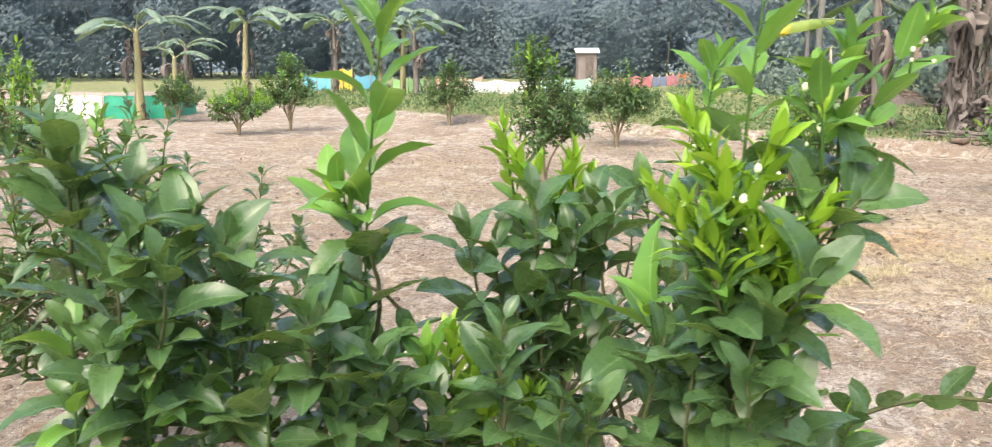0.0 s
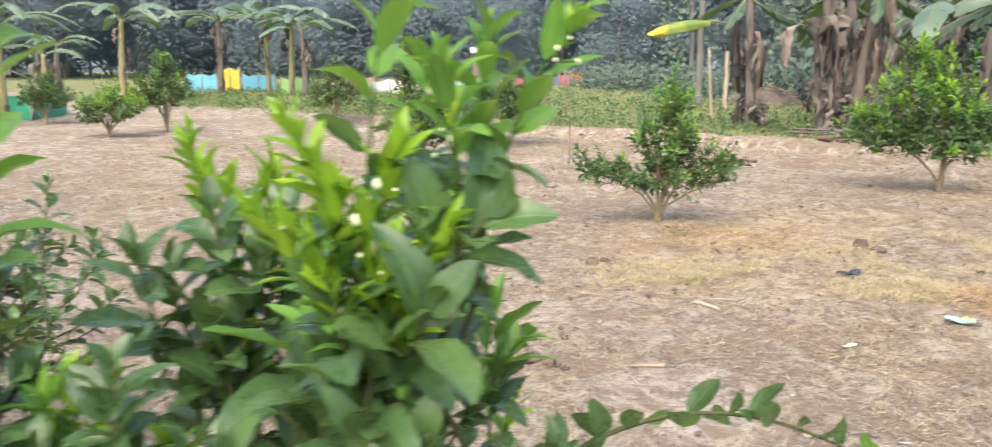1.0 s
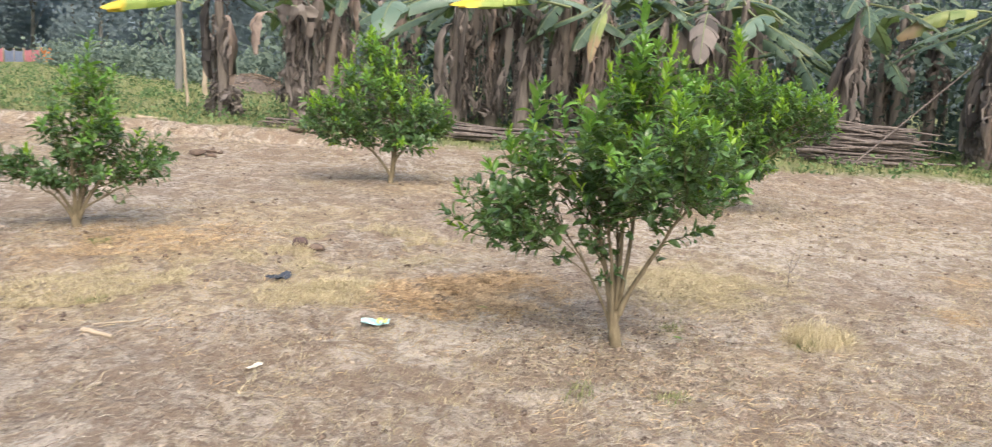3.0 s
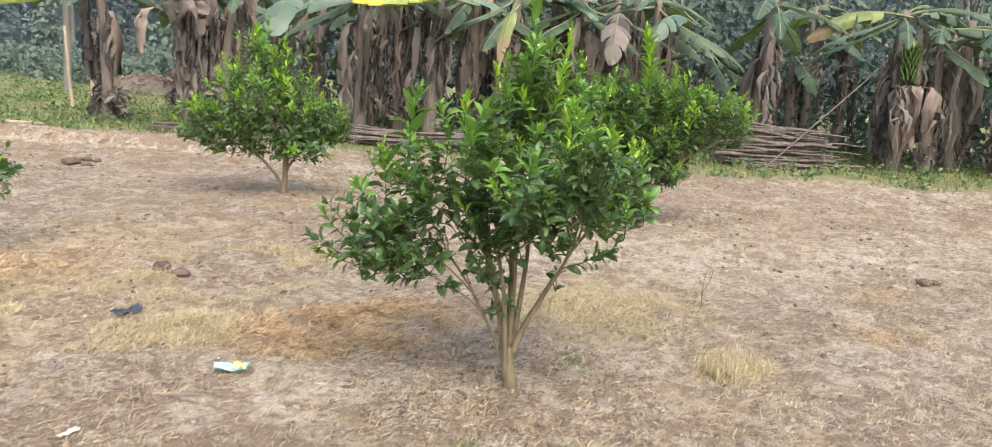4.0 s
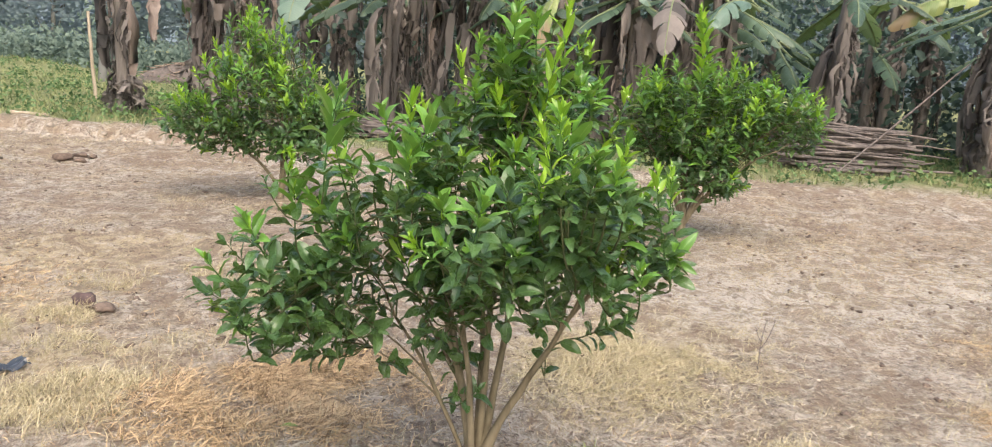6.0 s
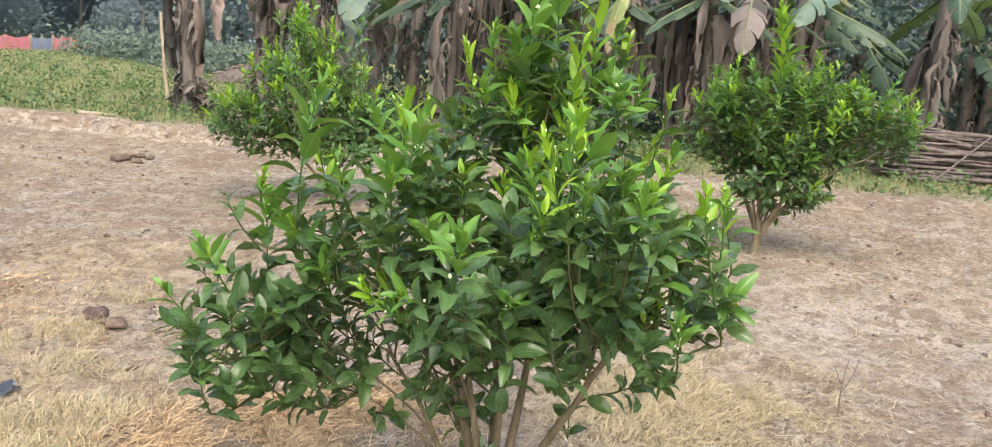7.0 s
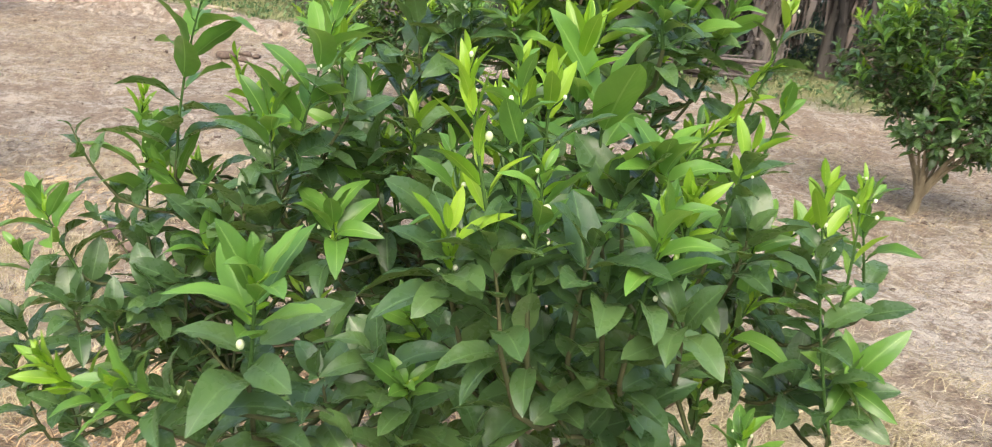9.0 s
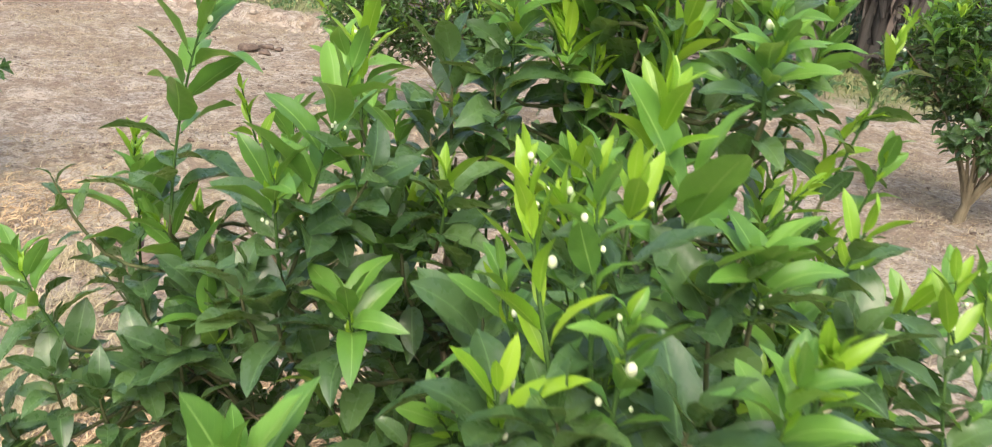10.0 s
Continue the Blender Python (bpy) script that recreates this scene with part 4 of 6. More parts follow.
citrus_tree((4.35, 3.52), [(0.02, 0.14, 1.06, 0.40, 0.36, 0.32), (0.10, 0.12, 1.38, 0.22, 0.22, 0.22), (-0.60, 0.0, 0.68, 0.30, 0.28, 0.24), (-0.32, 0.05, 0.92, 0.30, 0.30, 0.32), (0.36, 0.05, 0.90, 0.24, 0.28, 0.28), (0.0, -0.04, 0.82, 0.32, 0.26, 0.18)],
            MAIN_A + MAIN_B + MAIN_C + MAIN_D + MAIN_E + MAIN_F + MAIN_G + MAIN_SPIRES, 195, 0.084, 22, 0.17, 0.032, -44.0, 1.1, True, 300, 150, keep_off=[(3.8, 2.53, 0.72), (3.4, 2.0, 0.7)], label="bushy young citrus tree with white flower buds")


def round_crown(h, r):
    """Lobes of a common rounded bush."""
    return [(0, 0, 0.62 * h, 0.75 * r, 0.75 * r, 0.32 * h), (-0.45 * r, 0.1 * r, 0.52 * h, 0.5 * r, 0.5 * r, 0.24 * h), (0.5 * r, -0.1 * r, 0.55 * h, 0.45 * r, 0.5 * r, 0.25 * h), (0.05 * r, 0, 0.86 * h, 0.35 * r, 0.35 * r, 0.15 * h)]


# the rest of the orchard
SMALL_TREE = [(0.08, 0, 0.84, 0.26, 0.24, 0.36), (-0.50, 0, 0.48, 0.26, 0.24, 0.16), (0.47, 0, 0.50, 0.20, 0.24, 0.22), (-0.04, 0, 0.52, 0.34, 0.28, 0.28)]
ROUND_TREE = [(-0.18, 0, 0.98, 0.62, 0.52, 0.50), (-0.70, 0, 0.68, 0.34, 0.38, 0.30), (0.36, 0, 0.66, 0.32, 0.38, 0.34), (-0.10, 0, 0.62, 0.42, 0.40, 0.24), (-0.18, 0, 1.40, 0.34, 0.32, 0.22)]
BROAD_TREE = [(0.10, 0, 1.10, 0.58, 0.58, 0.43), (-0.38, 0, 1.02, 0.35, 0.40, 0.36), (0.78, 0, 1.12, 0.36, 0.42, 0.30), (0.12, 0, 0.64, 0.40, 0.40, 0.30)]
SLIM_TREE = [(0, 0, 0.98, 0.40, 0.38, 0.48), (-0.14, 0, 1.42, 0.26, 0.24, 0.24), (0.28, 0, 0.76, 0.24, 0.28, 0.24), (-0.1, 0, 0.62, 0.30, 0.30, 0.26)]
DARK_TREE = [(0, 0, 0.92, 0.50, 0.48, 0.46), (0.36, 0, 0.74, 0.32, 0.34, 0.22), (-0.34, 0, 0.80, 0.30, 0.30, 0.24)]
SMALL_SPIRE = [(2.68, 7.40, 1.0, 2.70, 7.38, 1.45, 0.11, 24, 1), (2.62, 7.38, 0.9, 2.60, 7.36, 1.26, 0.10, 16, 1), (2.76, 7.36, 0.85, 2.80, 7.34, 1.18, 0.10, 14, 1)]
ROUND_SPIRES = [(6.0, 8.80, 1.4, 5.99, 8.80, 1.80, 0.10, 13, 1), (5.75, 8.9, 1.3, 5.72, 8.92, 1.66, 0.10, 11, 1), (6.3, 8.6, 1.3, 6.34, 8.58, 1.66, 0.10, 11, 1)]
BROAD_SPIRES = [(8.56, 5.97, 1.1, 8.63, 6.10, 1.97, 0.15, 46, 2), (8.57, 5.96, 1.1, 8.62, 6.08, 1.88, 0.16, 40, 1), (8.62, 6.0, 1.0, 8.60, 6.06, 1.55, 0.11, 16, 2), (8.31, 6.19, 1.02, 8.31, 6.28, 1.43, 0.10, 14, 1), (8.42, 6.22, 1.05, 8.44, 6.28, 1.58, 0.09, 13, 2),
                (8.75, 5.82, 1.18, 8.83, 5.86, 1.60, 0.10, 16, 2), (8.85, 5.71, 1.08, 8.95, 5.68, 1.33, 0.10, 12, 1), (9.2, 5.55, 1.1, 9.3, 5.5, 1.42, 0.11, 12, 1)]
ORCHARD = [  # foot x, y, lobes, turn, given shoots, number of shoots, leaf, share of new growth, fork, what it is like
    (-1.30, 2.80, round_crown(1.30, 0.72), 0, (), 150, 0.085, 0.15, 0.3, "dark leafy citrus bush with low twigs"),
    (-4.3, 7.6, round_crown(1.55, 0.78), 0, (), 170, 0.085, 1.5, 0.25, "bright green leafy citrus bush"),
    (2.57, 7.35, SMALL_TREE, -15, SMALL_SPIRE, 150, 0.088, 0.7, 0.14, "small sparse citrus tree with spreading limbs"),
    (6.16, 8.74, ROUND_TREE, -31, ROUND_SPIRES, 260, 0.104, 1.6, 0.24, "round bright green citrus tree on a thin trunk"),
    (8.78, 6.18, BROAD_TREE, -50, BROAD_SPIRES, 300, 0.108, 0.85, 0.24, "broad citrus tree with one tall upright shoot"),
    (0.55, 9.8, SLIM_TREE, -2, (), 190, 0.090, 0.35, 0.24, "slim dark green citrus tree"),
    (2.0, 14.2, DARK_TREE, -8, (), 180, 0.095, 0.15, 0.28, "dark rounded citrus tree by the grass"),
    (-1.0, 18.6, round_crown(1.35, 0.6), 0, (), 120, 0.10, 0.15, 0.3, "small dark citrus tree"),
    (-7.6, 20.6, round_crown(1.15, 0.72), 0, (), 130, 0.10, 0.1, 0.2, "dark citrus bush beside a tarpaulin"),
    (-5.1, 17.0, round_crown(1.05, 0.72), 0, (), 140, 0.10, 1.5, 0.2, "low light green citrus bush"),
    (-4.3, 17.9, round_crown(1.6, 0.66), 0, (), 150, 0.10, 0.35, 0.25, "upright citrus bush with grey-green leaves"),
]
for k, (x, y, crown, turned, own, n, lf, fr, fk, text) in enumerate(ORCHARD):
    citrus_tree((x, y), crown, own, n, lf, 40 + k, fk, 0.032, turned, fr, flush=0.7 if fr > 1 else 0.3, label=text)


# ---- banana plants ----
def torn_blade(heap, rib, length, half, rng, ragged=0.5, hang=0.5):
    """A banana leaf blade on its midrib path, torn into strips that droop by themselves."""
    n = len(rib)
    t = np.linspace(0, 1, n)
    tan = tangents(rib)
    side = unit(np.cross(tan, [0, 0, 1.0]) + 1e-6)
    wide = half * np.clip(np.sin(np.pi * np.clip(t * 0.93 + 0.07, 0, 1)) ** 0.55, 0.05, 1)
    for sgn in (-1, 1):
        i = 0
        while i < n - 1:
            run = int(rng.integers(1, 3 + int(6 * (1 - ragged))))
            j = min(n - 1, i + run)
            drop = hang * rng.uniform(0.5, 1.3)
            short = rng.uniform(0.8, 1.02)
            a = np.linspace(0, 1, 4)
            rows = []
            for k in range(i, j + 1):
                pinch = 1 - 0.12 * (k == i) - 0.12 * (k == j)
                for q in a:
                    ang = drop * q * 1.1
                    rows.append(rib[k] + sgn * side[k] * wide[k] * q * short * math.cos(ang) + np.array([0, 0, -1.0]) * wide[k] * q * short * math.sin(ang) + tan[k] * q * wide[k] * 0.22 * pinch)
            m = j - i + 1
            f = [(r * 4 + c, r * 4 + c + 1, (r + 1) * 4 + c + 1, (r + 1) * 4 + c) for r in range(m - 1) for c in range(3)]
            uv = [(0.5 + sgn * 0.5 * q, t[k]) for k in range(i, j + 1) for q in a]
            heap.add(rows, f, uv)
            i = j


def hanging_leaf(rng, top, az, drop, width):
    """A dead leaf: out from the stem, then straight down, crumpled and torn."""
    out = rng.uniform(0.08, 0.28)
    d = np.array([math.cos(az), math.sin(az), 0])
    path = curve_points(top, top + d * out * 1.2 + np.array([0, 0, 0.12]), top + d * out * 1.4 - np.array([0, 0, drop * 0.3]), top + d * out * rng.uniform(0.6, 1.2) - np.array([0, 0, drop]), 12)
    s = np.array([-math.sin(az), math.cos(az), 0])
    rows, uv = [], []
    cols = 6
    ph = rng.uniform(0, 6.28)
    for i, p in enumerate(path):
        q = i / 11
        w = width * (0.18 + 0.82 * min(1, q * 2.2)) * (1 - 0.55 * max(0, q - 0.75) / 0.25) * rng.uniform(0.8, 1.15)
        for c in range(cols):
            u = c / (cols - 1) - 0.5
            fold = 0.35 * w * math.sin(u * 9 + ph + q * 2) * (0.4 + q)
            rows.append(p + s * w * u * (0.75 + 0.25 * math.cos(q * 7 + ph)) + d * fold + np.array([0, 0, rng.uniform(-0.03, 0.03) * (i == 11) * 3]) + rng.normal(0, 0.012, 3))
            uv.append((u + 0.5, q))
    f = [(i * cols + c, i * cols + c + 1, (i + 1) * cols + c + 1, (i + 1) * cols + c) for i in range(11) for c in range(cols - 1) if not (i > 6 and rng.uniform() < 0.18)]
    return rows, f, uv


def shredded_leaf(rng, top, az, drop, width, stand=(0.05, 0.30)):
    """A dead leaf worn to its midrib and a few hanging ribbons."""
    h = Heap()
    d = np.array([math.cos(az), math.sin(az), 0])
    s = np.array([-math.sin(az), math.cos(az), 0])
    out = rng.uniform(*stand)
    rib = curve_points(top, top + d * out + [0, 0, 0.10], top + d * out * 1.3 - [0, 0, drop * 0.25], top + d * out * rng.uniform(0.5, 1.2) + s * rng.normal(0, 0.08) - [0, 0, drop], 14)
    h.add(*tube(rib, np.linspace(0.014, 0.004, 14), 4))
    for _ in range(int(rng.integers(6, 13))):
        i = int(rng.integers(2, 11))
        w, L, ph = width * rng.uniform(0.12, 0.42), drop * rng.uniform(0.2, 0.6), rng.uniform(0, 6.28)
        off = s * rng.uniform(-0.5, 0.5) * width + d * rng.uniform(-0.05, 0.08)
        rows, uv = [], []
        for k in range(9):
            q = k / 8
            c = rib[i] + off * min(1, q * 3) - [0, 0, L * q] + s * 0.03 * math.sin(q * 5 + ph) + rng.normal(0, 0.008, 3)
            a = ph + q * rng.uniform(0.8, 2.2)
            e = (s * math.cos(a) + d * math.sin(a)) * w * (0.4 + 0.6 * math.sin(math.pi * min(1, q + 0.2)))
            rows += [c - e * 0.5, c + d * 0.012, c + e * 0.5]
            uv += [(0, q), (0.5, q), (1, q)]
        h.add(rows, [(k * 3 + j, k * 3 + j + 1, k * 3 + j + 4, k * 3 + j + 3) for k in range(8) for j in (0, 1)], uv)
    return h


def banana_plant(x, y, height, lean=(0, 0), blades=5, dead=8, seed=0, stem_r=0.10, label="", spread=1.6, green_stem=False, skirt=1.0, group="banana row", elev=(15, 65), keep=None, z=None, ruff=0):
    rng = np.random.default_rng(seed)
    base = np.array([x, y, ground_at(x, y) if z is None else z])
    plant = thing("banana_plant", base, label, "banana plant", group)
    top = np.array([lean[0], lean[1], height])
    path = curve_points([0, 0, -0.08], [0, 0, height * 0.4], top * [0.6, 0.6, 0.75], top, 14)
    part("pseudostem", _heap_of(tube(path, np.linspace(stem_r * 1.15, stem_r * 0.62, 14), 12, 0.07, rng)), BANANA_GREEN_STEM if green_stem else BANANA_STEM, plant)
    # old sheaths that stand off the stem
    for _ in range(9 if not green_stem else 2):
        h = rng.uniform(0.15, height * 0.8)
        az = rng.uniform(0, 6.28)
        at = np.array([np.interp(h, path[:, 2], path[:, c]) for c in range(3)]) + np.array([math.cos(az), math.sin(az), 0]) * stem_r * 0.95
        hp = shredded_leaf(rng, at, az, rng.uniform(0.3, 0.8), rng.uniform(0.10, 0.22), (0.01, 0.10))
        part("dry_sheath", hp, DEAD_LEAF, plant)
    for k in range(ruff):  # short shreds round the foot
        az, h = rng.uniform(0, 6.28), rng.uniform(0.3, 1.0)
        at = np.array([np.interp(h, path[:, 2], path[:, c]) for c in range(3)])
        part("dead_leaf", shredded_leaf(rng, at, az, h * rng.uniform(0.5, 0.95), rng.uniform(0.2, 0.4), (0.12, 0.3)), DEAD_LEAF, plant)
    for k in range(dead):
        az = rng.uniform(0, 6.28)
        h = height * rng.uniform(0.55, 0.97)
        at = np.array([np.interp(h, path[:, 2], path[:, c]) for c in range(3)]) + np.array([math.cos(az), math.sin(az), 0]) * stem_r * 0.6
        reach = min(h - 0.05, rng.uniform(0.6, 1.5) * skirt)
        if rng.uniform() < 0.62:
            hp = shredded_leaf(rng, at, az, reach, rng.uniform(0.14, 0.34))
        else:
            hp = Heap()
            hp.add(*hanging_leaf(rng, at, az, reach * rng.uniform(0.5, 1.0), rng.uniform(0.14, 0.34)))
        part("dead_leaf", hp, PALE_DEAD_LEAF if rng.uniform() < 0.14 else DEAD_LEAF, plant)
    for k in range(blades):
        az = (2.4 * k + rng.uniform(-0.4, 0.4) + seed) if keep is None or k >= len(keep) else radians(keep[k])
        el = radians(rng.uniform(*elev))
        L = spread * rng.uniform(0.8, 1.15)
        d = np.array([math.cos(az), math.sin(az), 0])
        p0 = top - np.array([0, 0, 0.1])
        p1 = p0 + (d * math.cos(el) + np.array([0, 0, math.sin(el)])) * L * 0.4
        p2 = p0 + d * L * 0.75 + np.array([0, 0, math.sin(el) * L * 0.42])
        p3 = p0 + d * L * (0.95 + 0.2 * math.cos(el)) + np.array([0, 0, (math.sin(el) - 0.75) * L * 0.45])
        rib = curve_points(p0, p1, p2, p3, 30)
        hp = Heap()
        torn_blade(hp, rib[6:], L, rng.uniform(0.16, 0.25) * spread / 1.5, rng, rng.uniform(0.3, 0.8), rng.uniform(0.2, 0.8))
        blade = part("leaf_blade", hp, BLADE_PALE if rng.uniform() < (0.2 if group == "banana row" else 0.85) else BLADE, plant)
        part("midrib", _heap_of(tube(rib, np.linspace(0.024, 0.006, 30), 5)), MIDRIB, blade)
    return plant


ROW_LABEL = "banana plant with hanging dead brown leaves"
ROW = [  # x, y, height, lean x, lean y, blades, dead leaves, stem radius
    (6.62, 15.0, 2.45, -0.12, 0.1, 4, 3, 0.085), (7.50, 14.0, 2.6, 0.05, 0.1, 4, 12, 0.10), (7.95, 13.8, 2.5, 0.25, -0.1, 3, 10, 0.09),
    (9.75, 12.6, 2.5, 0.1, 0.1, 4, 9, 0.11), (10.5, 12.5, 2.7, -0.1, 0.1, 4, 9, 0.11), (10.6, 11.8, 2.4, 0.1, 0, 4, 10, 0.11),
    (11.35, 11.6, 2.6, 0.0, 0.1, 4, 9, 0.11), (11.5, 10.95, 2.5, 0.1, 0.0, 4, 11, 0.11), (12.35, 10.7, 2.6, 0.0, 0.1, 4, 10, 0.11),
    (12.45, 10.1, 2.4, -0.1, 0.1, 4, 10, 0.11), (13.25, 9.95, 2.6, 0.1, 0.0, 4, 9, 0.11),
]
ROW_B = [
    (13.4, 9.4, 2.5, 0.0, 0.1, 4, 7, 0.10), (14.75, 8.25, 2.7, 0.08, -0.05, 6, 6, 0.13), (16.2, 6.55, 2.6, 0.0, 0.1, 5, 9, 0.13),
    (16.55, 6.15, 2.3, 0.1, 0.0, 4, 9, 0.11), (17.7, 6.1, 2.6, 0.0, 0.0, 4, 9, 0.11), (17.7, 5.3, 2.5, 0.1, 0.0, 5, 9, 0.11),
    (18.8, 4.3, 2.5, 0.0, 0.0, 4, 8, 0.11), (19.8, 3.1, 2.5, 0.0, 0.0, 4, 8, 0.11), (21.0, 1.8, 2.5, 0.0, 0.0, 4, 8, 0.11),
]
for k, (x, y, h, lx, ly, nb, nd, sr) in enumerate(ROW + ROW_B):
    banana_plant(x, y, h, (lx, ly), nb + 2 if nd > 3 else nb, nd + 1 if nd > 3 else nd + 2, 100 + k, sr, ROW_LABEL if nd > 3 else "leaning banana plant with a ragged brown trunk", elev=(-68, 55), spread=1.3, skirt=1.25, ruff=9 if k < 3 else 3)
for k in range(22):  # the rows behind
    u = k / 21
    x, y = 8.6 + 13.0 * u + 0.5 * math.sin(k * 2.7), 15.6 - 12.6 * u + 0.6 * math.sin(k * 1.9 + 1)
    banana_plant(x + 0.7, y + 0.75, 2.4 + 0.4 * math.sin(k * 3.3), (0.1 * math.sin(k), 0.1 * math.cos(k)), 4, 6, 200 + k, 0.10, "banana plant in the dense row behind", elev=(-55, 40), spread=1.4)


def single_blade(name, foot, az, length, half, rise, sag, material, label, seed, hang=0.35, ragged=0.3):
    """A long leaf with its stalk, standing out of a banana plant."""
    rng = np.random.default_rng(seed)
    d = np.array([math.cos(radians(az)), math.sin(radians(az)), 0])
    p0 = np.array(foot, float)
    rib = curve_points(p0, p0 + d * length * 0.35 + [0, 0, rise], p0 + d * length * 0.75 + [0, 0, rise], p0 + d * length + [0, 0, rise - sag], 30)
    hp = Heap()
    torn_blade(hp, rib[8:], length, half, rng, ragged, hang)
    leaf = new(name)
    leaf.location = (0, 0, 0)
    tagged(leaf, label, "banana leaf", "banana row")
    part("leaf_blade", hp, material, leaf)
    part("midrib", _heap_of(tube(rib, np.linspace(0.024, 0.006, 30), 5)), MIDRIB, leaf)


single_blade("banana_leaf", (6.4, 15.3, 2.08), 192, 1.8, 0.22, 0.10, 0.28, BLADE_YELLOW, "long green banana leaf with a yellow tip", 1, 0.9, 0.1)
single_blade("banana_leaf", (8.25, 12.0, 2.22), 222, 1.12, 0.27, 0.10, 0.62, BLADE_PALE, "broad pale green banana leaf hanging forward", 2, 0.35, 0.0)
single_blade("banana_leaf", (10.9, 10.2, 2.45), 200, 0.55, 0.13, -0.15, 0.75, BLADE_WORN, "narrow young green banana leaf hanging down", 7, 0.4, 0.0)
single_blade("banana_leaf", (12.6, 9.6, 2.35), 215, 1.3, 0.28, 0.20, 0.9, DEAD_LEAF, "brown dead banana leaf bent over", 8, 0.7, 0.6)
single_blade("banana_leaf", (9.6, 11.6, 2.35), 150, 1.5, 0.24, 0.15, 0.45, BLADE_PALE, "arching grey-green banana leaf", 9, 0.8, 0.3)
single_blade("banana_leaf", (13.6, 8.9, 2.4), 190, 1.5, 0.26, 0.15, 0.5, BLADE_PALE, "arching grey-green banana leaf", 10, 0.8, 0.4)
single_blade("banana_leaf", (17.3, 5.6, 2.5), 200, 1.6, 0.26, 0.15, 0.5, BLADE_PALE, "arching grey-green banana leaf", 11, 0.8, 0.4)
single_blade("banana_leaf", (11.0, 11.2, 2.45), 170, 2.2, 0.26, 0.10, 0.25, BLADE_YELLOW, "banana leaf with a bright yellow end", 3, 0.7, 0.2)
single_blade("banana_leaf", (16.2, 6.5, 2.76), 138, 1.7, 0.30, 0.10, 0.55, BLADE_WORN, "drooping banana leaf, partly yellow and torn", 4, 1.0, 0.6)
single_blade("banana_leaf", (16.3, 6.4, 2.5), 300, 1.8, 0.28, 0.2, 0.4, BLADE, "arching green banana leaf", 5, 0.8, 0.4)


def banana_bunch(at, seed=5):
    rng = np.random.default_rng(seed)
    bunch = thing("banana_bunch", at, "hanging bunch of small green bananas", "banana bunch")
    part("stalk", _heap_of(tube(np.array([[0.1, 0.1, 0.35], [0.02, 0.0, 0.3], [0, 0, 0.05], [0, 0, -0.35]]), np.array([0.03, 0.03, 0.025, 0.02]), 6)), MIDRIB, bunch)
    finger = tube(curve_points([0.02, 0, 0], [0.08, 0, -0.03], [0.12, 0, 0.01], [0.13, 0, 0.09], 6), np.array([0.008, 0.017, 0.02, 0.02, 0.017, 0.007]), 6)
    me = quads_mesh("banana", *finger)
    me.materials.append(BANANA_FRUIT)
    for tier in range(7):
        for k in range(11):
            a = 2 * math.pi * k / 11 + tier * 0.3 + rng.uniform(-0.1, 0.1)
            part("banana", me, None, bunch, m=Matrix.Translation((0, 0, 0.22 - 0.085 * tier)) @ Matrix.Rotation(a, 4, "Z") @ Matrix.Diagonal((*[float(rng.uniform(0.9, 1.15))] * 3, 1)))


banana_bunch((15.95, 6.35, 2.05))
hang = thing("dead_banana_leaf", (15.85, 6.2, 1.55), "pale dead banana leaf hanging to the ground", "dead leaf", "banana row")
for k, (w, drop) in enumerate(((0.36, 1.2), (0.30, 0.95), (0.22, 0.75))):
    hp = Heap()
    hp.add(*hanging_leaf(np.random.default_rng(70 + k), np.array([0.05 * (k - 1), -0.12 * (k - 1), 0.1]), 3.7 + 0.3 * k, drop, w))
    part("leaf_fold", hp, PALE_DEAD_LEAF, hang)
    part("leaf_shred", shredded_leaf(np.random.default_rng(80 + k), np.array([-0.1 * k, 0.1 * k, 0.1]), 3.0 + 0.4 * k, 0.9, 0.3), DEAD_LEAF, hang)


fold = thing("dead_banana_leaf", (6.95, 13.75, 1.7), "broad folded dead banana leaf with a bleached tip", "dead leaf", "banana row")
for k, (dx, dz, az, drop, wide, stuff) in enumerate(((0.0, 0.30, 3.0, 0.62, 0.20, PALE_DEAD_LEAF), (0.22, 0.42, 4.2, 0.45, 0.42, DEAD_LEAF), (0.45, 0.45, 4.9, 0.50, 0.46, DEAD_LEAF))):
    hp = Heap()
    hp.add(*hanging_leaf(np.random.default_rng(170 + k), np.array([dx, -0.1 * dx, dz]), az, drop, wide))
    part("leaf_fold", hp, stuff, fold)
part("midrib", _heap_of(tube(curve_points([0.62, 0.0, 0.30], [0.45, 0, 0.52], [0.2, 0, 0.50], [-0.05, 0, 0.25], 10), np.linspace(0.02, 0.008, 10), 5)), MIDRIB, fold)


# ---- sticks ----
def stick_mesh(rng, length, r):
    n = 7
    p = np.stack([np.linspace(-length / 2, length / 2, n), rng.normal(0, 0.012, n), rng.normal(0, 0.008, n)], 1)
    me = quads_mesh("stick", *tube(p, np.linspace(r, r * 0.6, n), 6, 0.12, rng))
    me.materials.append(STICK)
    return me


STICKS = [stick_mesh(np.random.default_rng(300 + k), 1.0, 0.017 + 0.004 * (k % 3)) for k in range(6)]


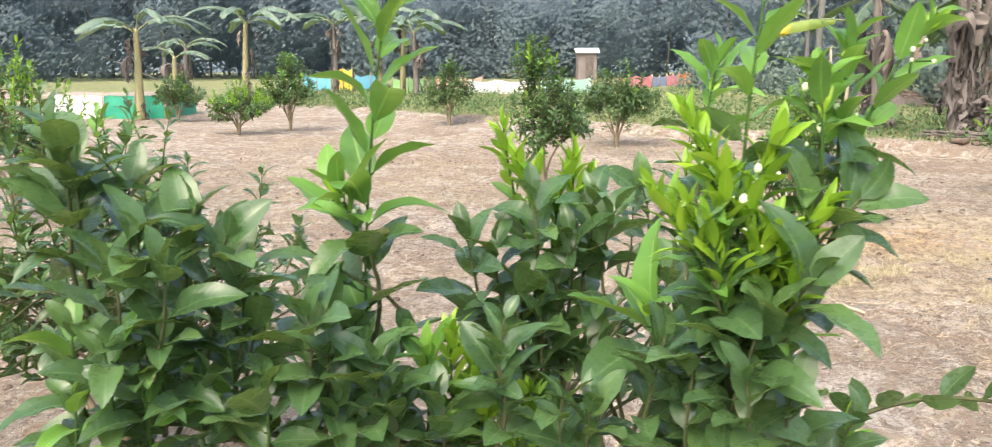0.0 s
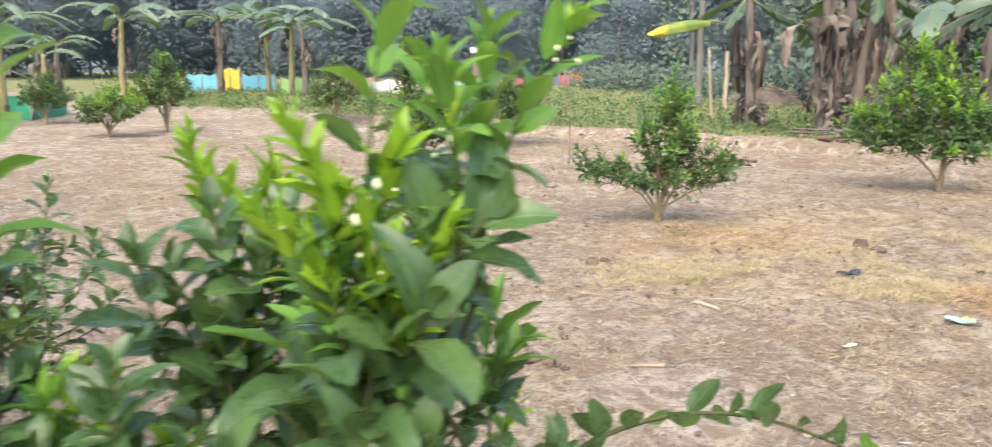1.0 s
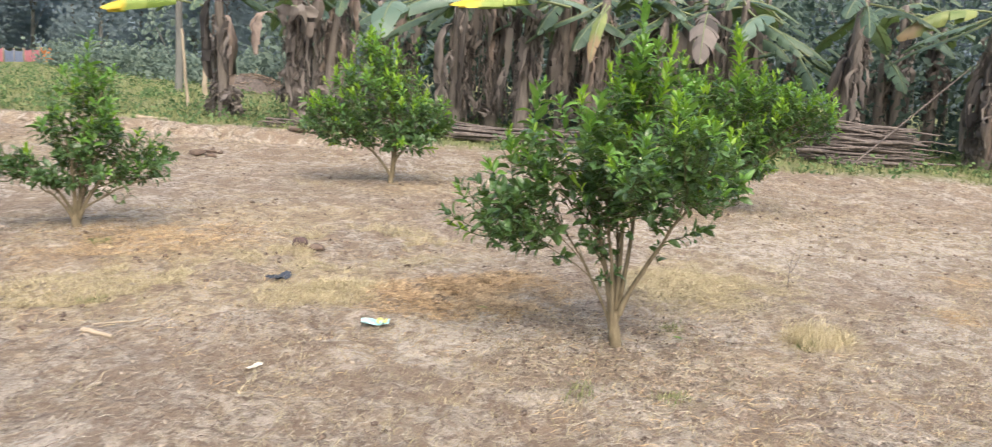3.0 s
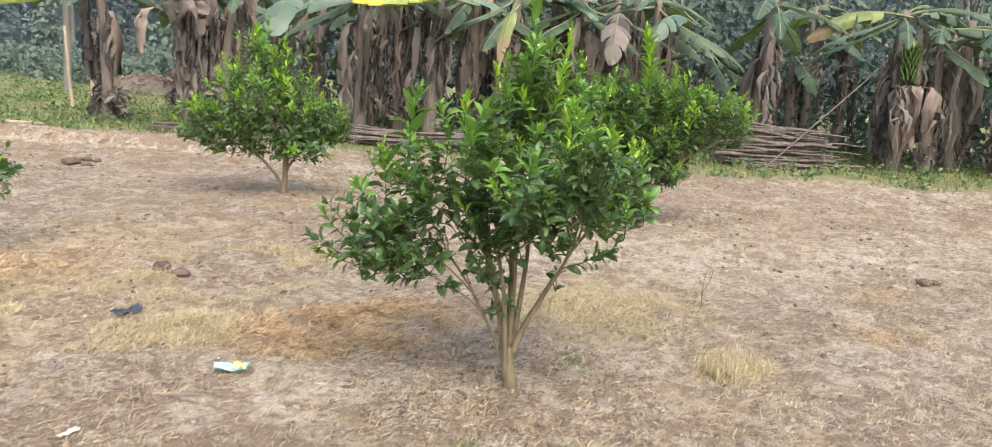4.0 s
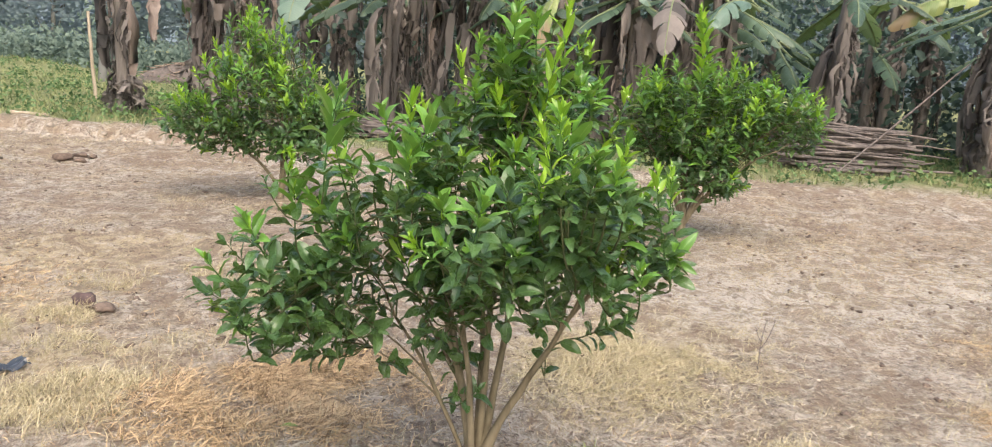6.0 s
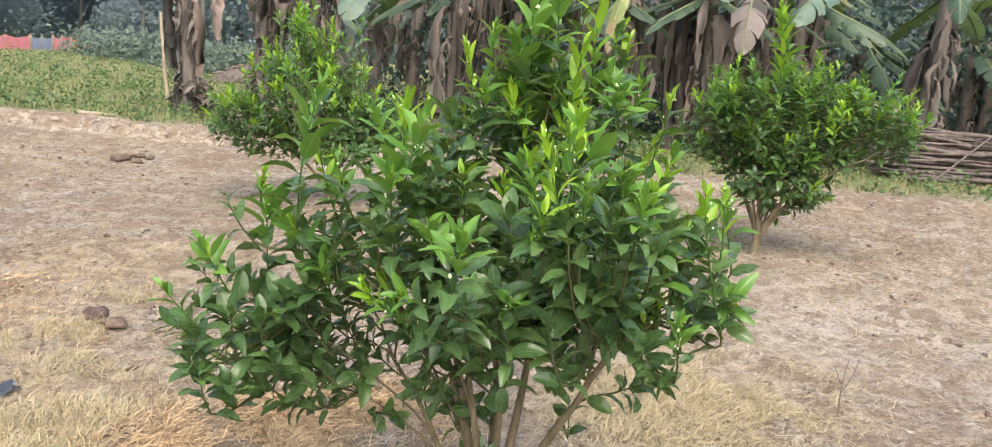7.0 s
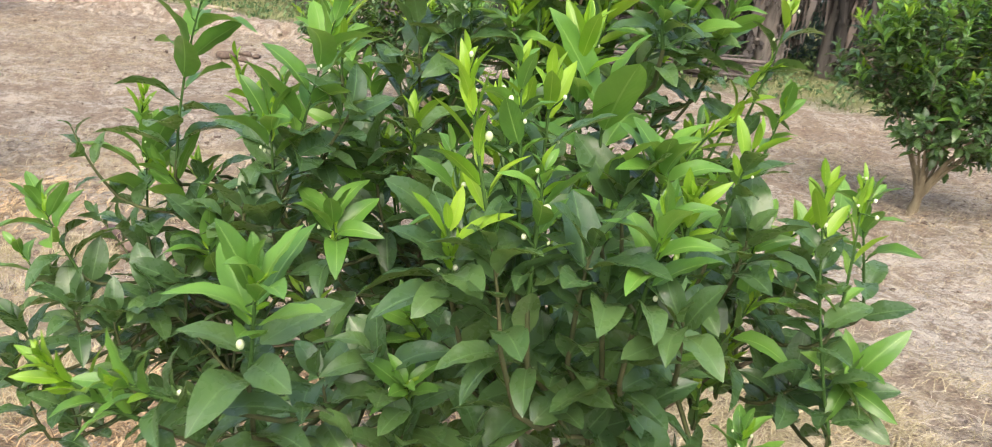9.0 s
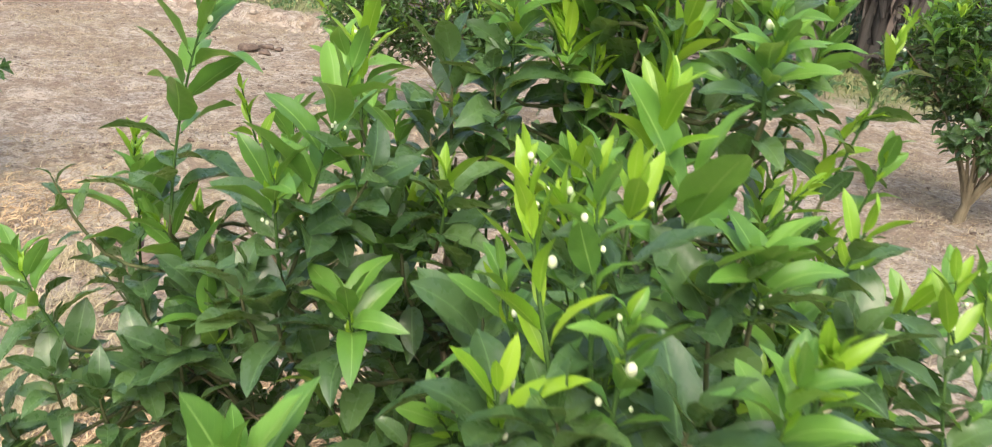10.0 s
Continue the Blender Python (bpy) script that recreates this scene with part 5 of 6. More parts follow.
def stick_pile(at, az, length, width, height, count, label, seed):
    rng = np.random.default_rng(seed)
    x, y = at
    pile = thing("stick_pile", (x, y, ground_at(x, y)), label, "stick pile", "stick piles")
    pile.rotation_euler = (0, 0, radians(az))
    layers = max(2, int(height / 0.042))
    for k in range(count):
        level = int(layers * (k / count))
        q = level / layers
        w = width * (1 - 0.45 * q)
        L = length * rng.uniform(0.55, 1.25)
        m = Matrix.Translation((rng.uniform(-0.16, 0.16) * length, rng.uniform(-0.5, 0.5) * w, 0.03 + level * height / layers + rng.uniform(-0.01, 0.015)))
        m = m @ Euler((0, radians(rng.uniform(-4, 4)), radians(rng.uniform(-13, 13) + (180 if rng.uniform() < 0.5 else 0)))).to_matrix().to_4x4() @ Matrix.Diagonal((L, *[float(rng.uniform(0.7, 1.5))] * 2, 1))
        part("stick", STICKS[int(rng.integers(6))], None, pile, m=m)


stick_pile((14.15, 7.65), -40, 1.35, 0.9, 0.60, 230, "neat stack of dry grey-brown sticks on grass", 31)
for k, (dx, dy, L, az, lift) in enumerate([(0.55, -0.55, 1.5, -38, 0.34), (0.6, -0.5, 1.3, -30, 0.22), (0.4, -0.6, 1.6, -46, 0.12), (0.7, -0.7, 1.2, -34, 0.45), (-0.3, 0.1, 1.4, -25, 0.63), (0.2, -0.3, 1.7, -52, 0.62)]):
    ob = tagged(part("loose_stick", STICKS[k % 6], None), "long dry stick jutting from the stack", "stick", "loose sticks")
    ob.matrix_basis = pose(14.15 + dx, 7.65 + dy, ground_at(14.15, 7.65) + lift, 0, 4 - 2 * k % 5, az) @ Matrix.Diagonal((L, 1.0, 1.0, 1))
stick_pile((9.6, 11.2), -43, 2.6, 0.5, 0.2, 60, "low heap of dry sticks under the banana plants", 32)
stick_pile((7.6, 13.3), -20, 1.8, 0.4, 0.10, 22, "few loose dry sticks beside a banana plant", 33)


def pole(name, a, b, r, label, category="pole", material=None, group=""):
    a, b = np.array(a, float), np.array(b, float)
    rng = np.random.default_rng(int(abs(a[0]) * 100))
    p = a + (b - a) * np.linspace(0, 1, 9)[:, None] + rng.normal(0, min(r * 0.14, 0.006), (9, 3))
    h = _heap_of(tube(p - a, np.linspace(r, r * 0.75, 9), 7, 0.08, rng))
    ob = part(name, h, material or PALE_WOOD)
    ob.location = a
    return tagged(ob, label, category, group)


pole("prop_pole", (13.25, 7.35, 0.12), (15.8, 6.8, 1.87), 0.015, "long thin bamboo prop leaning on a banana plant", material=STICK)
pole("stake", (7.0, 17.9, 0.2), (6.93, 18.05, 1.73), 0.035, "pale wooden stake standing in the grass")
pole("tree_trunk", (8.55, 23.1, 0.2), (8.6, 23.2, 4.2), 0.10, "slender grey tree trunk at the field edge", "tree trunk", FAR_TRUNK)
pole("stake", (8.0, 19.7, 0.2), (8.03, 19.8, 1.68), 0.06, "grey wooden post in the grass")
pole("sapling", (2.6, 11.5, 0.0), (2.61, 11.53, 0.72), 0.008, "thin bare sapling stick in the soil", "sapling", material=STICK)


# ---- netting fences, tarpaulins, hut ----
def net_fence(points, height, colour, label, seed):
    """Low netting between stakes, sagging a little."""
    rng = np.random.default_rng(seed)
    fence = thing("net_fence", (*points[0], ground_at(*points[0])), label, "fence", "netting fences")
    z0 = ground_at(*points[0])
    for (x0, y0), (x1, y1) in zip(points, points[1:]):
        n = max(4, int(math.hypot(x1 - x0, y1 - y0) / 0.25))
        rows = []
        for i in range(n + 1):
            q = i / n
            x, y = x0 + (x1 - x0) * q, y0 + (y1 - y0) * q
            top = height * (1 + rng.uniform(-0.03, 0.03)) - 0.10 * math.sin(math.pi * ((q * 2) % 1))
            for j in range(5):
                off = rng.uniform(-0.03, 0.03)
                rows.append((x - points[0][0] + off, y - points[0][1] + off, -0.03 + (top + 0.03) * j / 4))
        f = [(i * 5 + j, i * 5 + j + 1, (i + 1) * 5 + j + 1, (i + 1) * 5 + j) for i in range(n) for j in range(4)]
        part("net_panel", quads_mesh("net_panel", rows, f), TARP[colour], fence)
        for q in (0, 0.5, 1):
            x, y = x0 + (x1 - x0) * q - points[0][0], y0 + (y1 - y0) * q - points[0][1]
            part("post", _heap_of(tube(np.array([[x, y, -0.1], [x, y, height * 0.6], [x, y, height * 1.08]]), np.array([0.025, 0.022, 0.02]), 6)), PALE_WOOD, fence)


net_fence([(-1.05, 32.6), (1.2, 32.6)], 0.53, "white", "pale white netting fence panel", 1)
net_fence([(1.25, 32.7), (3.8, 34.4)], 0.59, "mint", "mint green netting fence panel", 2)
net_fence([(5.4, 38.2), (7.4, 41.2)], 0.55, "pink", "pink netting fence panel", 3)
net_fence([(7.45, 41.3), (8.4, 42.7)], 0.53, "grey", "grey-blue netting fence panel", 4)
net_fence([(8.45, 42.8), (9.35, 44.4)], 0.58, "pink", "pink netting fence panel", 5)
net_fence([(9.4, 44.5), (10.6, 46.4)], 0.63, "orange", "orange netting fence panel", 6)
net_fence([(-2.6, 37.7), (-0.6, 38.5)], 0.55, "peach", "peach-coloured netting fence panel", 7)
net_fence([(-3.9, 32.5), (-2.7, 32.5)], 0.63, "lime", "light green netting fence panel", 8)
net_fence([(-8.1, 36.2), (-6.9, 36.2)], 0.67, "blue", "sky-blue tarpaulin fence panel", 9)
net_fence([(-6.8, 36.2), (-6.0, 36.2)], 0.90, "yellow", "yellow sheet hung on stakes", 10)
net_fence([(-5.9, 36.2), (-4.6, 36.2)], 0.67, "blue", "sky-blue tarpaulin fence panel", 11)


def tarp_pen():
    pen = thing("tarpaulin_pen", (-9.8, 21.6, ground_at(-9.8, 21.6)), "low white and green tarpaulin pen with sandy top", "pen")
    rng = np.random.default_rng(8)
    for x0, x1, colour in ((-1.35, -0.05, "white"), (-0.05, 1.5, "green")):
        rows, n = [], 10
        for i in range(n + 1):
            x = x0 + (x1 - x0) * i / n
            for j in range(5):
                rows.append((x, rng.uniform(-0.03, 0.03) + 0.06 * j / 4, -0.04 + (0.60 + rng.uniform(-0.015, 0.015)) * j / 4))
        f = [(i * 5 + j, i * 5 + j + 1, (i + 1) * 5 + j + 1, (i + 1) * 5 + j) for i in range(n) for j in range(4)]
        part("tarpaulin", quads_mesh("tarpaulin", rows, f), TARP[colour], pen, colour + " tarpaulin side")
    gx, gy = np.meshgrid(np.linspace(-1.35, 1.5, 14), np.linspace(0.06, 2.2, 8))
    gz = 0.54 + 0.10 * value_noise(gx * 1.4, gy * 1.4, 9) * np.sin(np.pi * (gy - 0.06) / 2.14)
    k = (np.arange(7)[:, None] * 14 + np.arange(13)[None]).ravel()
    part("fill", quads_mesh("fill", np.stack([gx, gy, gz], -1).reshape(-1, 3), np.stack([k, k + 1, k + 15, k + 14], 1)), BUND, pen, "sandy earth fill")
    for sx in (-1.36, 1.51):
        rows = [(sx, y, z) for y in (0.05, 1.1, 2.2) for z in (-0.04, 0.27, 0.55)]
        part("tarpaulin", quads_mesh("tarpaulin", rows, [(i * 3 + j, i * 3 + j + 1, i * 3 + j + 4, i * 3 + j + 3) for i in (0, 1) for j in (0, 1)]), TARP["green" if sx > 0 else "white"], pen)
    for x in (-1.35, -0.05, 0.75, 1.5):
        part("post", _heap_of(tube(np.array([[x, -0.04, -0.1], [x, -0.03, 0.4], [x, 0.02, 0.66]]), np.array([0.022, 0.02, 0.018]), 6)), PALE_WOOD, pen)


tarp_pen()


def box(x0, x1, y0, y1, z0, z1, bevel=0.02):
    bm = bmesh.new()
    bmesh.ops.create_cube(bm, size=1)
    for v in bm.verts:
        v.co = Vector(((x0 + x1) / 2 + v.co.x * (x1 - x0), (y0 + y1) / 2 + v.co.y * (y1 - y0), (z0 + z1) / 2 + v.co.z * (z1 - z0)))
    bmesh.ops.bevel(bm, geom=bm.edges[:], offset=bevel, segments=1, affect="EDGES")
    return bm


def hut(x, y):
    h = thing("hut", (x, y, ground_at(x, y)), "small field hut with dull walls and tin roof", "hut")
    part("wall", box(-0.6, 0.6, 0, 0.06, -0.1, 1.75), HUT_WALL, h)
    part("wall", box(-0.6, 0.6, 1.5, 1.56, -0.1, 1.75), HUT_WALL, h)
    part("wall", box(-0.6, -0.54, 0.063, 1.497, -0.1, 1.75), HUT_WALL, h)
    part("wall", box(0.54, 0.6, 0.063, 1.497, -0.1, 1.75), HUT_WALL, h)
    part("door", box(-0.12, 0.38, -0.03, -0.003, -0.05, 1.45, 0.008), STICK, h, "dark plank door")
    n = 24
    for slope in ((-0.2, 1.70, 0.78, 2.02), (1.76, 1.70, 0.785, 2.025)):
        rows = [(-0.78 + 1.56 * i / n, yy, zz + 0.018 * (i % 2) + dz) for dz in (0.0, 0.012) for i in range(n + 1) for yy, zz in (slope[:2], slope[2:])]
        f = [(i * 2, i * 2 + 1, i * 2 + 3, i * 2 + 2) for i in range(n)]
        m = 2 * (n + 1)
        f += [tuple(m + q for q in reversed(p)) for p in f] + [(i * 2, i * 2 + 2, m + i * 2 + 2, m + i * 2) for i in range(n)]
        part("roof", quads_mesh("roof", rows, f), TIN, h, "corrugated tin roof")


hut(5.9, 56.0)

# ---- banana plants on the far side of the orchard ----
FAR_BANANAS = [  # x, y, height, blades, dead, spread, green stem
    (-8.75, 21.2, 2.2, 6, 4, 1.3, True), (-7.9, 27.3, 2.45, 6, 2, 1.5, False), (-10.6, 29.5, 1.7, 5, 3, 1.2, False), (-10.2, 27.5, 1.5, 4, 3, 1.0, False),
    (-2.8, 30.4, 2.2, 6, 4, 1.4, False), (-4.5, 33.8, 2.8, 7, 4, 1.7, False), (-6.1, 33.0, 2.6, 7, 4, 1.7, False), (-3.4, 31.6, 2.5, 6, 4, 1.5, False),
]
for k, (x, y, h, nb, nd, sp, gs) in enumerate(FAR_BANANAS):
    banana_plant(x, y, h, (0.1 * math.sin(k), 0.05), nb, nd, 400 + k, 0.10, "single banana plant with arching torn leaves", sp * 1.2, gs or k % 2 == 1, 0.6, "far banana plants", (25, 80))


# ---- woodland round the field ----
def leaf_cards(rng, centres, size, spread, lit=0.0):
    """Many small leaf sprays round given centres. lit: how much they turn to the open field's light."""
    n = len(centres)
    d = unit(rng.normal(0, 1, (n, 3)) + [0, 0, 0.25])
    nrm = unit(np.cross(d, unit(rng.normal(0, 1, (n, 3)))) + lit * np.array([-0.2, -0.75, 0.6]))
    d = unit(d - (d * nrm).sum(1, keepdims=True) * nrm)
    L = size * rng.uniform(0.6, 1.4, (n, 1, 1))
    return centres + rng.normal(0, spread, (n, 3)), np.stack([np.cross(d, nrm), d, nrm], 2) * L


def woodland(name, feet, heights, crown_r, cards, size, material, seed, label, low=0.2, fine_spray=False):
    rng = np.random.default_rng(seed)
    leaves, trunks = Heap(), Heap()
    spray = leaf_shape(4, 0.6, 0.3, 0.3, 0.05, 0.3, 1.0, 77) if not fine_spray else (np.array([[0, 0, 0], [0.35, 0.45, 0.06], [0, 1, -0.1], [-0.35, 0.45, 0.06]]), np.array([[0, 1, 2, 3]]), np.zeros((4, 2)))
    for (x, y), h, r in zip(feet, heights, crown_r):
        z = ground_at(x, y)
        top = np.array([x + rng.normal(0, 0.4), y + rng.normal(0, 0.4), z + h * 0.9])
        path = curve_points([x, y, z - 0.2], [x, y, z + h * 0.3], top - [0, 0, h * 0.4], top, 8)
        trunks.add(*tube(path, np.linspace(0.022 * h ** 0.8, 0.008 * h ** 0.8, 8), 6))
        clumps = np.stack([x + rng.normal(0, 0.45, 26) * r, y + rng.normal(0, 0.45, 26) * r, z + h * (low + (1 - low) * rng.uniform(0, 1, 26) ** 0.8)], 1)
        for c in clumps[:8]:
            near = path[int(np.clip((c[2] - z) / h * 7, 1, 7)) - 1]
            trunks.add(*tube(np.array([near, (near + c) / 2 + [0, 0, 0.1], c]), np.array([0.05, 0.035, 0.015]) * h / 8, 4))
        centres = clumps[rng.integers(0, 26, cards)]
        scatter(leaves, spray, *leaf_cards(rng, centres, size, r * 0.17, 3.0 if fine_spray else 0.8))
    w = tagged(new(name), label, "woodland", kind="stuff")
    part("foliage", leaves, material, w)["kind"] = "stuff"
    part("trunks", trunks, FAR_TRUNK, w)["kind"] = "stuff"


rng = np.random.default_rng(9)
far_feet, far_h = [], []
for k in range(120):
    a = radians(-58 + 150 * (k + rng.uniform(0, 1)) / 120)
    d = rng.uniform(58, 78)
    far_feet.append((d * math.sin(a), d * math.cos(a)))
    far_h.append(rng.uniform(7.5, 12.5) * (0.62 if -0.22 < a < 0.12 else 1.0))
woodland("far_woods", far_feet, far_h, rng.uniform(2.8, 4.4, 120), 4600, 0.27, HAZED_WOODS_LEAF, 10, "hazy blue-green woodland behind the field", 0.02, True)
near_feet, near_h = [], []
for k in range(46):
    u = k / 45
    s = rng.uniform(22, 34)
    along = -14 + 46 * u + rng.uniform(-0.6, 0.6)
    near_feet.append((0.68 * s + 0.73 * along, 0.73 * s - 0.68 * along))
    near_h.append(rng.uniform(5.5, 8.5))
keep = [(p, h) for p, h in zip(near_feet, near_h) if p[0] > 8.0 + 0.12 * p[1]]
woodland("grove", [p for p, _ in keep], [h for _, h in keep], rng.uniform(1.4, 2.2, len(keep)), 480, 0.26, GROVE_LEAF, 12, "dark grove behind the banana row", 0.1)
rows = Heap()
spots = []
for k in range(1900):
    s, along = rng.uniform(17.2, 21.5), rng.uniform(-3, 26)
    spots.append((0.68 * s + 0.73 * along, 0.73 * s - 0.68 * along, 0.15 + 3.0 * rng.uniform(0, 1) ** 1.3))
spots = np.repeat(np.array(spots), 12, axis=0)
spots = spots[spots[:, 0] > 9.2]
scatter(rows, leaf_shape(4, 0.5, 0.3, 0.3, 0.03, 0.3, 1.0, 78), *leaf_cards(rng, spots, 0.16, 0.22))
tagged(part("undergrowth", rows, THICKET), "dark green undergrowth behind the banana row", "undergrowth", kind="stuff")

# low scrub along the far edge of the grass
scrub = Heap()
spots = []
for k in range(900):
    u = rng.uniform(0, 1)
    spots.append((9.3 + 3.0 * u + rng.normal(0, 0.5), 40.0 - 17.0 * u + rng.normal(0, 0.7), 0.10 + 0.9 * rng.uniform(0, 1) ** 1.6))
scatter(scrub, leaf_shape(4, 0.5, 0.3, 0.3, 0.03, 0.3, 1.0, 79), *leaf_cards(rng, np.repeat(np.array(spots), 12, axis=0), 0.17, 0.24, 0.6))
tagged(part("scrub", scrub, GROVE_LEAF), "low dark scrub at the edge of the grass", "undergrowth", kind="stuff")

# plain sheet far behind the woods, distance haze painted into its blue-grey
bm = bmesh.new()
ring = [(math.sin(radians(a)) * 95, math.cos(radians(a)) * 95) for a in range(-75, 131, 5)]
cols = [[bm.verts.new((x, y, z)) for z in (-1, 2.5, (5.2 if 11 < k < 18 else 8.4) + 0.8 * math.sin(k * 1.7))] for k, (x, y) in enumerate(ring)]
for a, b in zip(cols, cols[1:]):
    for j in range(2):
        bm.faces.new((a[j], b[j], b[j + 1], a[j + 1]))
tagged(part("backdrop", bm, WOODS_HAZE), "backdrop sheet tinted blue-grey as haze in the distant woods", "backdrop", kind="structure")


# ---- ground cover and litter ----
def blades(name, material, label, category, count, region, length, width, upright, seed, patch=0.5, patch_scale=1.0, patch_seed=21, clump=0.0):
    """Many thin blades on the ground where patches of noise allow them. region gives x, y samples."""
    rng = np.random.default_rng(seed)
    x, y = region(rng, count * 3)
    ok = value_noise(x * patch_scale, y * patch_scale, patch_seed) * 0.7 + value_noise(x * patch_scale * 3.1, y * patch_scale * 3.1, patch_seed + 1) * 0.3 > patch
    x, y = x[ok][:count], y[ok][:count]
    if clump:
        x, y = x + rng.normal(0, clump, len(x)), y + rng.normal(0, clump, len(y))
    z = ground_z(x, y)
    n = len(x)
    L = rng.uniform(*length, n)
    w = rng.uniform(*width, n)
    az = rng.uniform(0, 2 * np.pi, n)
    up = rng.uniform(*upright, n)
    d = np.stack([np.cos(az) * np.cos(up), np.sin(az) * np.cos(up), np.sin(up)], 1)
    side = np.stack([-np.sin(az), np.cos(az), np.zeros(n)], 1)
    bend = rng.normal(0, 0.05, n)[:, None] * side * L[:, None] - np.array([0, 0, 1]) * (L * 0.22 * np.sin(up))[:, None]
    p0 = np.stack([x, y, z + 0.003], 1)
    p1 = p0 + d * L[:, None] * 0.5 + np.array([0, 0, 0.003])
    p2 = p0 + d * L[:, None] + bend
    p2[:, 2] = np.maximum(p2[:, 2], z + 0.004)
    hw = (w / 2)[:, None]
    tilt = side + np.array([0, 0, 0.3])
    v = np.stack([p0 - tilt * hw, p0 + tilt * hw, p1 + tilt * hw, p1 - tilt * hw, p2 + tilt * hw * 0.35, p2 - tilt * hw * 0.35], 1).reshape(-1, 3)
    k = np.arange(n)[:, None] * 6
    f = np.concatenate([k + [0, 1, 2, 3], k + [3, 2, 4, 5]])
    me = quads_mesh(name, v, f)
    me.materials.append(material)
    tagged(new(name, me), label, category, kind="stuff")


def orchard_floor(rng, n):
    """More samples close to the walk than far off; the orchard side of the bund only."""
    x, y = rng.uniform(-4, 15, n * 2), 1.2 + 15 * rng.uniform(0, 1, n * 2) ** 1.25
    ok = row_s(x, y) < 13.3
    return x[ok][:n], y[ok][:n]


def past_bund(rng, n):
    x, y = rng.uniform(-9, 20, n * 4), rng.uniform(2, 42, n * 4)
    s = row_s(x, y)
    ok = (s > 13.75) & (s < 34) & (rng.uniform(0, 1, len(s)) < np.clip(6 / (s - 11), 0, 1))
    return x[ok][:n], y[ok][:n]


blades("straw_litter", STRAW, "dry straw lying on the soil", "straw", 150000, orchard_floor, (0.012, 0.075), (0.0012, 0.0032), (0.0, 0.12), 1, 0.40, 1.3, 21)
blades("brown_litter", LITTER_LEAF, "broken brown stalks and leaf bits on the soil", "straw", 60000, orchard_floor, (0.01, 0.05), (0.002, 0.006), (0.0, 0.25), 16, 0.44, 0.9, 81)
blades("dry_grass", DRY_GRASS, "short dry yellow grass in patches", "grass", 60000, orchard_floor, (0.02, 0.07), (0.0012, 0.003), (0.05, 1.0), 2, 0.50, 0.55, 31)
blades("cut_straw", RUSTY_STRAW, "rust-brown cut straw in patches", "straw", 30000, orchard_floor, (0.03, 0.09), (0.0015, 0.0035), (0.0, 0.4), 3, 0.58, 0.65, 41)
blades("stubble", DRY_GRASS, "thin dry stubble standing in the soil", "grass", 26000, orchard_floor, (0.015, 0.055), (0.0015, 0.0035), (0.4, 1.4), 13, 0.52, 1.1, 61, clump=0.02)
blades("field_grass", GREEN_GRASS, "green and dry field grass beyond the bund", "grass", 70000, past_bund, (0.05, 0.16), (0.006, 0.014), (0.5, 1.4), 4, 0.25, 0.8, 51)


def patch_of(cx, cy, r):
    def region(rng, n):
        a, q = rng.uniform(0, 6.28, n), r * np.sqrt(rng.uniform(0, 1, n)) * rng.uniform(0.6, 1.25, n)
        return cx + q * np.cos(a) * 1.5, cy + q * np.sin(a)
    return region


blades("dry_grass_patch", DRY_GRASS, "tuft patch of standing straw-yellow grass", "grass", 8000, patch_of(5.9, 4.1, 0.55), (0.03, 0.11), (0.0014, 0.0032), (0.0, 0.75), 5, 0.40, 3.2, clump=0.04)
blades("dry_grass_patch", DRY_GRASS, "tuft patch of straw-yellow grass", "grass", 5200, patch_of(4.1, 6.0, 0.7), (0.03, 0.09), (0.0012, 0.0028), (0.1, 1.1), 6, 0.42, 2.5)
blades("rusty_straw_patch", RUSTY_STRAW, "patch of rust-brown cut straw", "straw", 11000, patch_of(4.2, 4.6, 0.42), (0.025, 0.10), (0.0018, 0.0042), (0.0, 0.5), 7, 0.36, 4.0, clump=0.05)
blades("dry_grass_patch", DRY_GRASS, "tuft of dry yellow-green grass", "grass", 2000, patch_of(5.54, 3.02, 0.17), (0.03, 0.12), (0.0012, 0.0028), (0.3, 1.3), 8, 0.35, 4.0)

blades("rusty_straw_patch", RUSTY_STRAW, "scattered patch of rust-brown straw and litter", "straw", 5000, patch_of(2.9, 6.75, 0.6), (0.02, 0.08), (0.002, 0.005), (0.0, 0.4), 14, 0.42, 3.0, clump=0.03)
blades("dry_grass_patch", DRY_GRASS, "tuft patch of straw-yellow grass", "grass", 6000, patch_of(2.3, 5.7, 0.55), (0.02, 0.08), (0.0015, 0.0035), (0.1, 1.1), 15, 0.45, 3.0)
blades("rusty_straw_patch", RUSTY_STRAW, "small patch of rust-brown cut straw", "straw", 900, patch_of(8.04, 3.29, 0.22), (0.02, 0.07), (0.0013, 0.0028), (0.0, 0.4), 9, 0.45, 4.0, clump=0.04)
blades("rusty_straw_patch", RUSTY_STRAW, "small patch of rust-brown cut straw", "straw", 900, patch_of(6.89, 2.72, 0.2), (0.02, 0.07), (0.0013, 0.0028), (0.0, 0.4), 10, 0.45, 4.0, clump=0.04)
blades("strewn_straw", STRAW, "long pale straws strewn round the tree", "straw", 5000, patch_of(4.9, 4.3, 1.6), (0.03, 0.12), (0.0014, 0.0032), (0.0, 0.2), 11, 0.5, 1.9, 27, clump=0.02)
blades("dry_grass_patch", DRY_GRASS, "tuft patch of straw-yellow grass", "grass", 4000, patch_of(3.4, 4.96, 0.32), (0.03, 0.09), (0.0012, 0.0028), (0.1, 1.1), 12, 0.42, 3.5)

